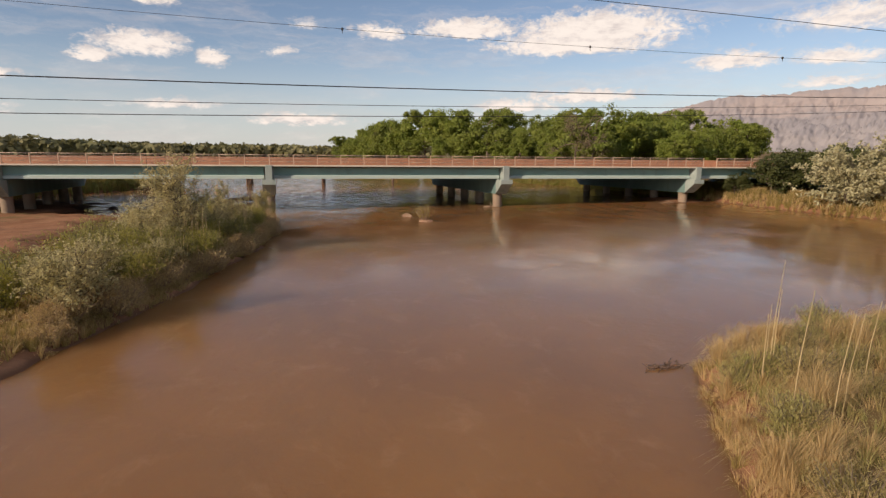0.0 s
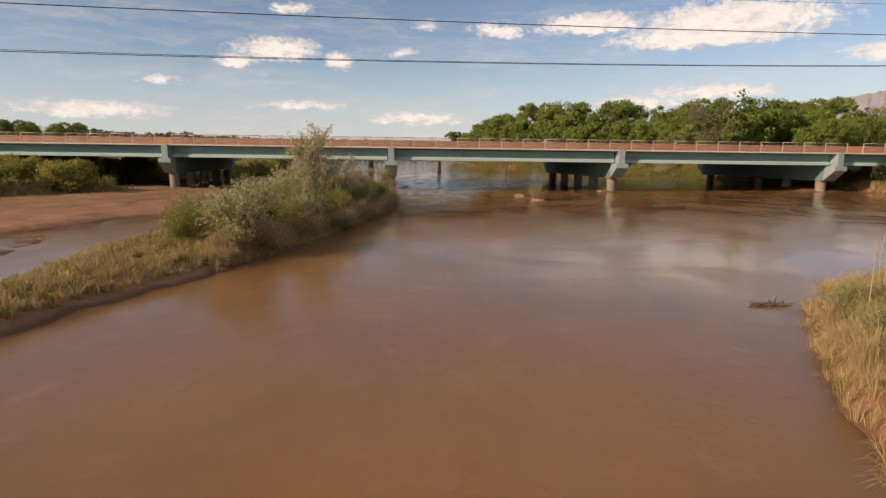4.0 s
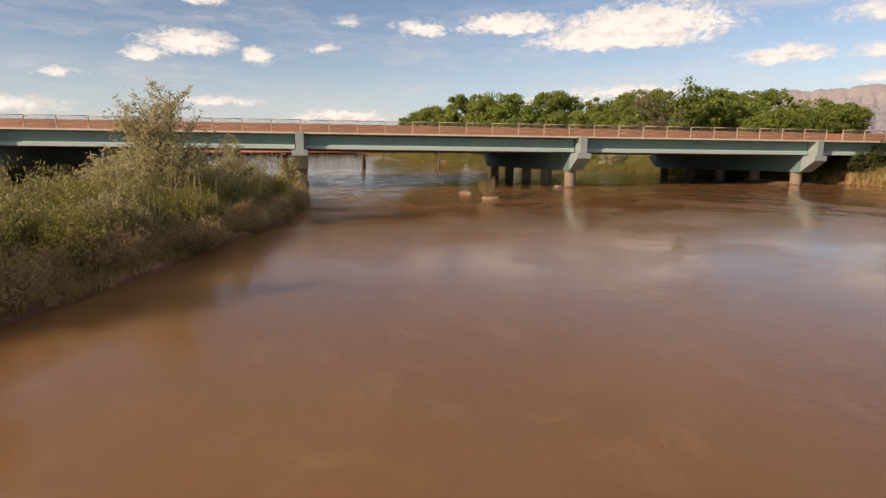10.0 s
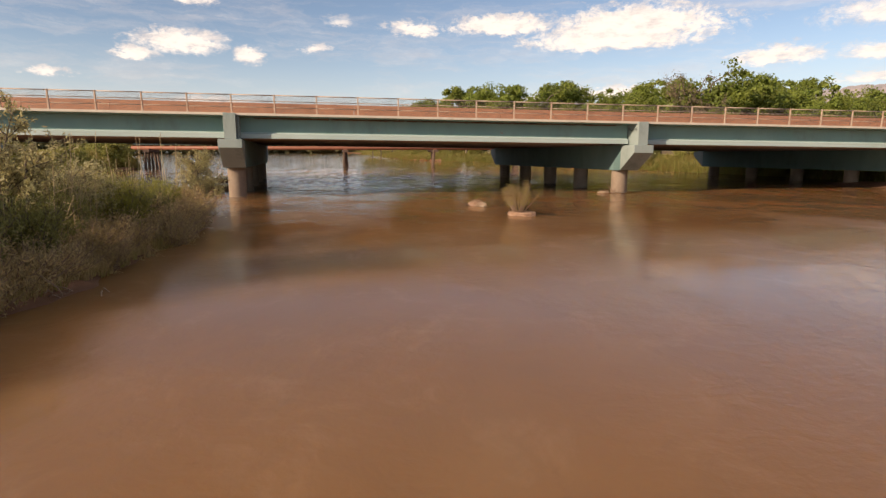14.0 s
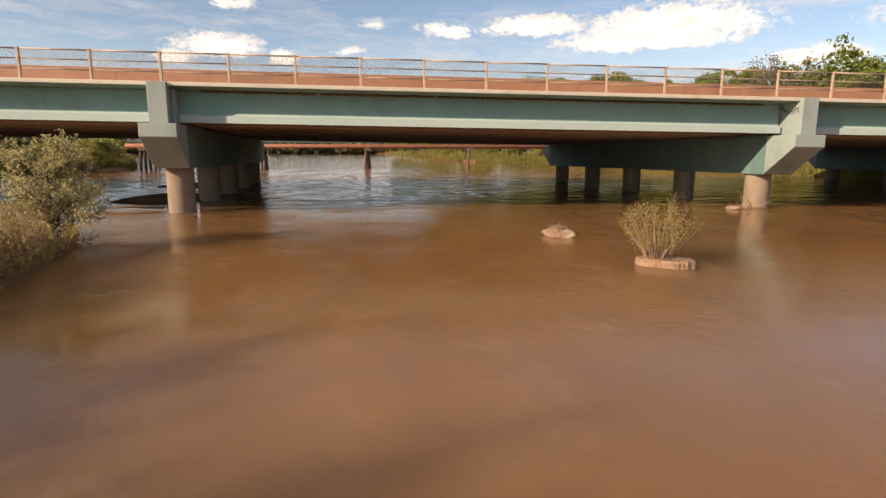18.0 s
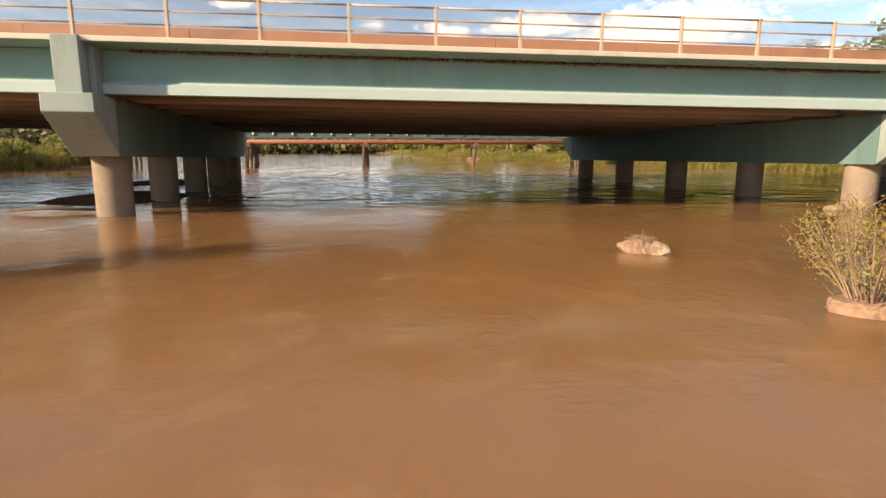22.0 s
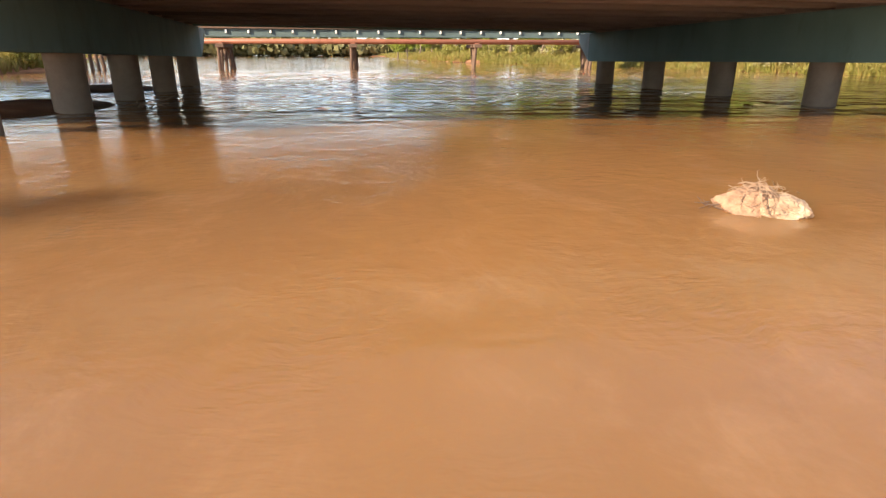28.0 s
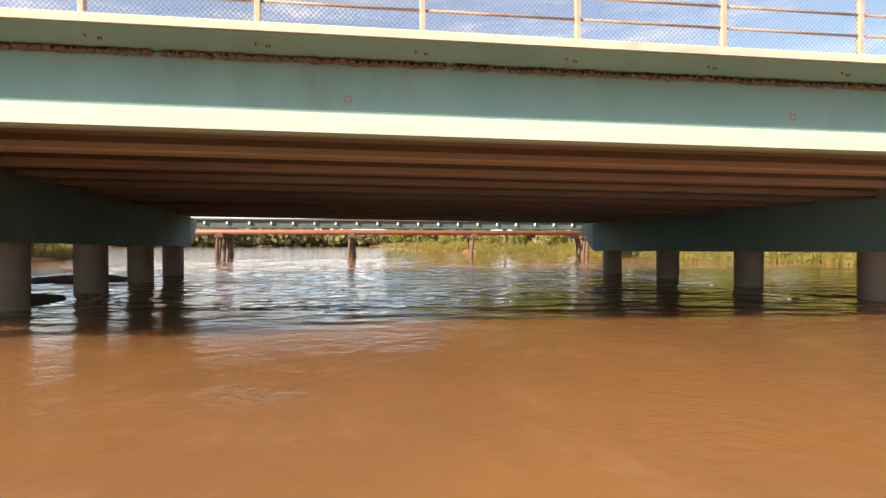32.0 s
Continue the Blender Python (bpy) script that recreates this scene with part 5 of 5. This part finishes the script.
for x, y, h, lean in ((15.27, -49.9, 1.95, 0.05), (15.9, -49.3, 1.9, 0.06), (16.3, -49.0, 2.9, 0.22), (16.2, -49.2, 2.2, 0.12), (14.4, -51.7, 2.85, 0.3), (14.9, -52.2, 2.55, 0.34), (15.6, -51.8, 2.3, 0.34), (17.4, -50.7, 2.2, 0.3),
                      (-1.0, -9.4, 3.0, 0.1), (-1.3, -9.7, 3.1, -0.15), (-0.9, -9.9, 2.8, 0.12), (-1.6, -9.2, 3.2, 0.05), (-2.0, -10.2, 3.0, -0.2), (-2.6, -8.9, 3.1, 0.1), (-1.2, -21.8, 3.0, 0.1), (-1.0, -22.3, 2.8, -0.1), (-1.5, -22.0, 3.1, 0.06), (-0.6, -19.4, 2.9, 0.12), (-0.8, -18.9, 2.7, -0.05), (-2.0, -27.0, 3.0, 0.1), (-1.8, -26.6, 2.9, -0.1), (-3.0, -12.2, 3.2, 0.15), (-3.4, -12.6, 3.1, -0.1), (-0.9, -14.2, 2.6, 0.2), (-1.4, -14.6, 2.8, -0.2)):
    cane(x, y, h, lean)
tussocks(5, scatter(6, LEFT, 2400, 0.6, 1.2, 0.3, (-70, -24, -60, 0)), 0.8, 22, 0.014, [M_GRASS, M_BRIGHT], "scrub_grass", "olive grass under the bank scrub", 0.8)
tussocks(7, edge_scatter(8, RIGHT, 3000, 0.7, 1.4, -0.3, 7.0, (50, 80, -45, 4)), 0.8, 20, 0.014, [M_STRAW, M_GRASS], "shore_grass", "straw coloured grass along the far shore", 0.8)
tussocks(9, np.concatenate([edge_scatter(10, RIGHT, 4200, 0.9, 1.6, -0.5, 5.0, (38, 60, 4, 90)), edge_scatter(25, RIGHT, 3600, 0.8, 1.5, -0.3, 5.0, (8, 46, 84, 300)), scatter(15, RIGHT, 1800, 0.9, 1.6, 0.0, (0, 60, 100, 340))]), 1.0, 20, 0.03, [M_BRIGHT, M_GRASS], "upstream_grass", "bright green grass on the bank upstream", 0.8)
tussocks(37, edge_scatter(38, RIGHT, 1700, 0.8, 1.5, -0.6, 2.2, (28, 60, 6, 112)), 0.8, 24, 0.045, [M_BRIGHT, M_BRIGHT, M_GREENWEED], "bank_sedge", "bright green sedge hanging over the water upstream", 1.0, droop=0.4)
tussocks(11, np.concatenate([edge_scatter(12, LEFT, 3600, 0.9, 1.6, -0.3, 6.0, (-60, -26, 2, 110)), scatter(16, LEFT, 3000, 0.9, 1.6, 0.0, (-190, -40, 60, 420))]), 1.2, 18, 0.035, [M_BRIGHT, M_GRASS], "upstream_reeds", "bright green reeds on the bank upstream", 0.7)


# ---------------------------------------------------------------- cables over the river
def cable(y0, slope, z0, rise, sag, r, marks=(), x0=-60, x1=75):
    bm = bmesh.new()
    pts = [(x, y0 + slope * x, z0 + rise * x + sag * x * x) for x in np.linspace(x0, x1, 60)]
    tube(bm, pts, r, 5)
    ob = new("power_cable", finish(bm, "power_cable", M_CABLE))
    tagged(ob, "thin dark overhead cable hanging high across the river", "cable", "power cables")
    for x in marks:
        bm = bmesh.new()
        bmesh.ops.create_icosphere(bm, subdivisions=2, radius=0.045)
        tube(bm, [(0, 0, -0.03), (0.01, 0, -0.13)], [0.012, 0.008], 5)
        part("marker", bm, M_CABLE, ob, "small dark marker ball", at=(x, y0 + slope * x, z0 + rise * x + sag * x * x))


for c in ((-50.07, 0.2149, 7.653, 0.0100, 0.00051, 0.011), (-42.38, 0.2109, 7.888, 0.0115, 0.00048, 0.010), (-46.2, 0.2210, 7.28, 0.0131, 0.00055, 0.010), (-43.5, 0.0825, 10.17, -0.0255, 0.00072, 0.006, (5.6, 14.05, 22.5)), (-48.56, 0.006, 10.155, -0.0277, -0.0004, 0.008, (), -60, 128)):
    cable(*c)


# ---------------------------------------------------------------- old foot bridge with a pipe, upstream
def old_bridge():
    turn = 0.05
    ob = thing("pipe_bridge", (5.15, 60.0, 0), "narrow foot bridge carrying a rusty red pipe on timber piles", "bridge")
    ob.rotation_euler[2] = turn
    part("pipe", tube(bmesh.new(), [(x, -1.0, 3.12) for x in (-32, 0, 48)], 0.29, 16), M_PIPE, ob, "rusty red steel pipe", True)
    part("girder", box(bmesh.new(), -32, 48, -0.4, -0.25, 3.62, 4.5), M_STEEL, ob, "blue grey steel girder")
    part("girder", box(bmesh.new(), -32, 48, 2.2, 2.35, 3.62, 4.5), M_STEEL, ob)
    part("deck", box(bmesh.new(), -32, 48, -0.7, 2.6, 4.5, 4.7), M_PILE, ob)
    bracket = finish(box(bmesh.new(), -0.1, 0.1, -0.62, -0.4, 4.0, 4.35, 0.02), "bracket", M_WHITE)
    for k in range(-13, 20):
        part("bracket", bracket, None, ob, at=(k * 2.48 + 0.6, 0, 0))
    rng = random.Random(5)
    for k in range(-2, 4):
        x = k * 14.88
        bm = box(bmesh.new(), x - 0.45, x + 0.45, -2.0, 3.4, 2.45, 2.85, 0.02)
        cap = part("pile_cap", bm, M_PILE, ob, "dark timber pile cap")
        for j in range(5):
            y = -1.6 + 1.2 * j
            lean = (-0.25, -0.1, 0, 0.1, 0.25)[j]
            part("timber_post", tube(bmesh.new(), [(x + rng.uniform(-0.2, 0.2) + (j - 2) * 0.28, y - lean, -1.5), (x + (j - 2) * 0.1, y, 2.5)], [0.2, 0.18], 9), M_PILE, cap)
        part("saddle", box(bmesh.new(), x - 0.25, x + 0.25, -1.45, -0.55, 2.8, 3.0), M_PIPE, ob)


old_bridge()


# ---------------------------------------------------------------- rocks and drift in the stream
def rock(seed, size, rough=0.12, cuts=16):
    """A broken lump: a ball cut by random planes, with a pitted skin."""
    rng = random.Random(seed)
    planes = []
    for _ in range(cuts):
        v = Vector((rng.gauss(0, 1), rng.gauss(0, 1), rng.gauss(0, 1))).normalized()
        planes.append((v, rng.uniform(0.68, 0.95)))
    bm = bmesh.new()
    bmesh.ops.create_icosphere(bm, subdivisions=5, radius=1)
    for v in bm.verts:
        q = v.co.normalized()
        k = 1.0
        for way, far in planes:
            c = q.dot(way)
            if c > 0.05:
                k = min(k, far / c)
        k *= 1 + rough * (0.5 * noise.noise(q * 3.1 + Vector((seed, 0, 0))) + 0.4 * noise.noise(q * 8 + Vector((0, seed, 0))) + 0.25 * noise.noise(q * 19 + Vector((0, 0, seed))))
        v.co = Vector((q.x * k * size[0], q.y * k * size[1], q.z * k * size[2]))
    return bm


def slab(seed, a, b, top, turn):
    """A flat broken slab with upright, chipped sides."""
    rng = np.random.default_rng(seed)
    k, rings = 72, [(1.0, -0.3), (1.0, top * 0.45), (0.995, top * 0.8), (0.955, top * 0.97), (0.85, top), (0.6, top * 1.02), (0.3, top)]
    ang = np.linspace(0, 2 * math.pi, k, endpoint=False)
    edge = 1 + 0.10 * np.sin(ang * 2 + 1.2) + 0.07 * np.sin(ang * 3 + 4) + 0.022 * np.sign(np.sin(ang * 5 + 2)) + rng.normal(0, 0.010, k)
    bm = bmesh.new()
    loops = []
    for j, (r, z) in enumerate(rings):
        row = []
        for i in range(k):
            rr = r * (edge[i] if r > 0.5 else 1.0) + rng.normal(0, 0.008)
            x, y = a * rr * math.cos(ang[i]), b * rr * math.sin(ang[i])
            lift = 0.03 * noise.noise(Vector((x * 5, y * 5, seed))) if j > 2 else 0.0
            row.append(bm.verts.new((x * math.cos(turn) - y * math.sin(turn), x * math.sin(turn) + y * math.cos(turn), z + lift)))
        loops.append(row)
    for lo, hi in zip(loops, loops[1:]):
        for i in range(k):
            bm.faces.new((lo[i], lo[(i + 1) % k], hi[(i + 1) % k], hi[i]))
    bm.faces.new(loops[-1])
    return bm


def twig_heap(seed, n, reach, length, r=0.008, mat=None, rise=0.5):
    b = Bunch(seed)
    for _ in range(n):
        s = np.array([b.rng.normal(0, reach[0]), b.rng.normal(0, reach[1]), abs(b.rng.normal(0, reach[2]))])
        b.stem(curve_points(b.rng, s, b.rng.normal(0, 1, 3) * np.array([1, 0.8, rise]), length * b.rng.uniform(0.5, 1.3), 0.25, 6), r, r * 0.4, 4)
    return b.stem_mesh("twigs", mat or M_TWIG)


def twig_mat(seed, n, size, length, r=0.006):
    """Thin twigs draped over a rounded lump of the given half sizes."""
    b = Bunch(seed)
    for _ in range(n):
        a, e = b.rng.normal(0.3, 0.8), b.rng.uniform(0.1, 1.4)
        da, de = b.rng.normal(0, 0.5), b.rng.normal(0, 1)
        pts = []
        for k in range(7):
            lift = 1.02 + 0.05 * b.rng.uniform(0, 1)
            pts.append((size[0] * lift * math.cos(e) * math.sin(a), -size[1] * lift * math.cos(e) * math.cos(a), size[2] * lift * math.sin(e)))
            a += (da + b.rng.normal(0, 0.5)) * length
            e += (de + b.rng.normal(0, 0.5)) * length
        b.stem(pts, r, r * 0.5, 4)
    return b.stem_mesh("twigs", M_TWIG)


def turned(bm, angle, tilt=0.0):
    m = Matrix.Rotation(angle, 4, "Z") @ Matrix.Rotation(tilt, 4, "Y")
    return sweep(bm, lambda c: m @ c)


ra = thing("drift_rock", (13.07, -5.68, 0), "pale concrete lump draped with dry twigs in the water", "rock")
part("rock", turned(rock(23, (0.42, 0.30, 0.255), 0.13, 20), -0.48, 0.06), M_SLAB, ra, at=(-0.14, 0.06, 0.04))
part("rock", turned(rock(7, (0.38, 0.27, 0.20), 0.15, 12), -0.52, 0.16), M_PALE, ra, "pale freshly broken concrete", at=(0.17, -0.11, 0.03))
part("twig_tangle", twig_mat(4, 46, (0.26, 0.30, 0.285), 0.12, 0.006), None, ra, "dry grey brown twigs", at=(-0.08, 0.02, 0.04))
part("twig_tangle", twig_heap(6, 40, (0.13, 0.09, 0.02), 0.22, 0.006, None, 0.2), None, ra, at=(-0.08, 0.05, 0.29))
part("twig_tangle", twig_heap(9, 26, (0.14, 0.09, 0.02), 0.16, 0.005, None, 0.1), None, ra, at=(0.12, 0.02, 0.24))
part("twig_tangle", twig_heap(12, 9, (0.04, 0.05, 0.03), 0.16, 0.009, M_PILE, 0.2), None, ra, "dark wet twigs", at=(-0.54, 0.2, 0.03))
rc = thing("rubble_lump", (23.5, 1.55, 0), "pale lump of rubble with caught twigs beside the pier column", "rock")
part("rock", rock(31, (0.42, 0.26, 0.17), 0.16, 18), M_PALE, rc, at=(0, 0, 0.02))
part("twig_tangle", twig_heap(33, 22, (0.25, 0.10, 0.04), 0.35, 0.01, None, 0.4), None, rc, "bleached twigs", at=(0.15, 0, 0.14))
rb = thing("bush_rock", (14.15, -10.26, 0), "flat broken slab in the water with a bush growing on it", "rock")
part("rock", slab(8, 0.59, 0.42, 0.17, -0.55), M_SLAB, rb)
part("rock", rock(12, (0.15, 0.14, 0.12), 0.2), M_ROCK, rb, at=(-0.5, 0.28, 0.02))
part("twig_tangle", twig_heap(15, 30, (0.16, 0.10, 0.03), 0.25, 0.007, None, 0.4), None, rb, "dry twigs caught on the slab", at=(-0.22, 0.12, 0.17))
bush = shrub(101, 2.0, 1.6, 44, 2300, 0.052, M_STREAMLEAF, M_TWIG, aspect=0.4, low=0.62, jitter=0.12, upright=0.4, lean=0.85)
plant("stream_bush", bush, 13.98, -10.12, 1.0, 0.0, "yellow green bush with many bare brown stems on the slab", "bush")
bpy.data.objects["stream_bush"].location.z = 0.13
snag = thing("driftwood_snag", (14.6, -46.9, 0.0), "dark tangled driftwood lying in the water by the bank", "driftwood")
part("twig_tangle", twig_heap(14, 60, (0.24, 0.06, 0.04), 0.34, 0.02, M_PILE, 0.1), None, snag)


def drift(name, x, y, z, seed, n, reach, length, r, label):
    ob = thing(name, (x, y, z), label, "driftwood", "drift")
    part("tangle", twig_heap(seed, n, reach, length, r), None, ob)


drift("drift_branch", 0.75, -13.9, 0.05, 31, 14, (0.3, 0.2, 0.08), 0.9, 0.016, "bleached driftwood branch at the island's edge")
drift("drift_branch", -0.35, -6.5, 0.1, 32, 8, (0.12, 0.12, 0.1), 0.7, 0.025, "bleached driftwood branch at the island's edge")
drift("drift_branch", 0.6, -22.9, 0.08, 33, 10, (0.3, 0.3, 0.06), 0.7, 0.014, "bleached driftwood branch at the island's edge")
drift("drift_branch", 0.3, 9.2, 0.06, 34, 9, (0.4, 0.3, 0.12), 1.0, 0.02, "dark driftwood caught by the pier column")
drift("drift_branch", 24.2, 1.5, 0.03, 35, 16, (0.3, 0.15, 0.05), 0.8, 0.02, "bleached driftwood caught by the pier column")
drift("drift_branch", 47.2, 1.2, 0.03, 36, 12, (0.5, 0.15, 0.05), 1.0, 0.03, "bleached driftwood caught by the pier column")
log = new("drift_log", finish(tube(bmesh.new(), [(-4.4, 3.0, 0.12), (-3.2, 3.3, 0.16), (-1.9, 3.2, 0.1)], [0.04, 0.07, 0.045], 9), "drift_log", M_PILE, True))
tagged(log, "dark waterlogged drift log by the pier", "log")
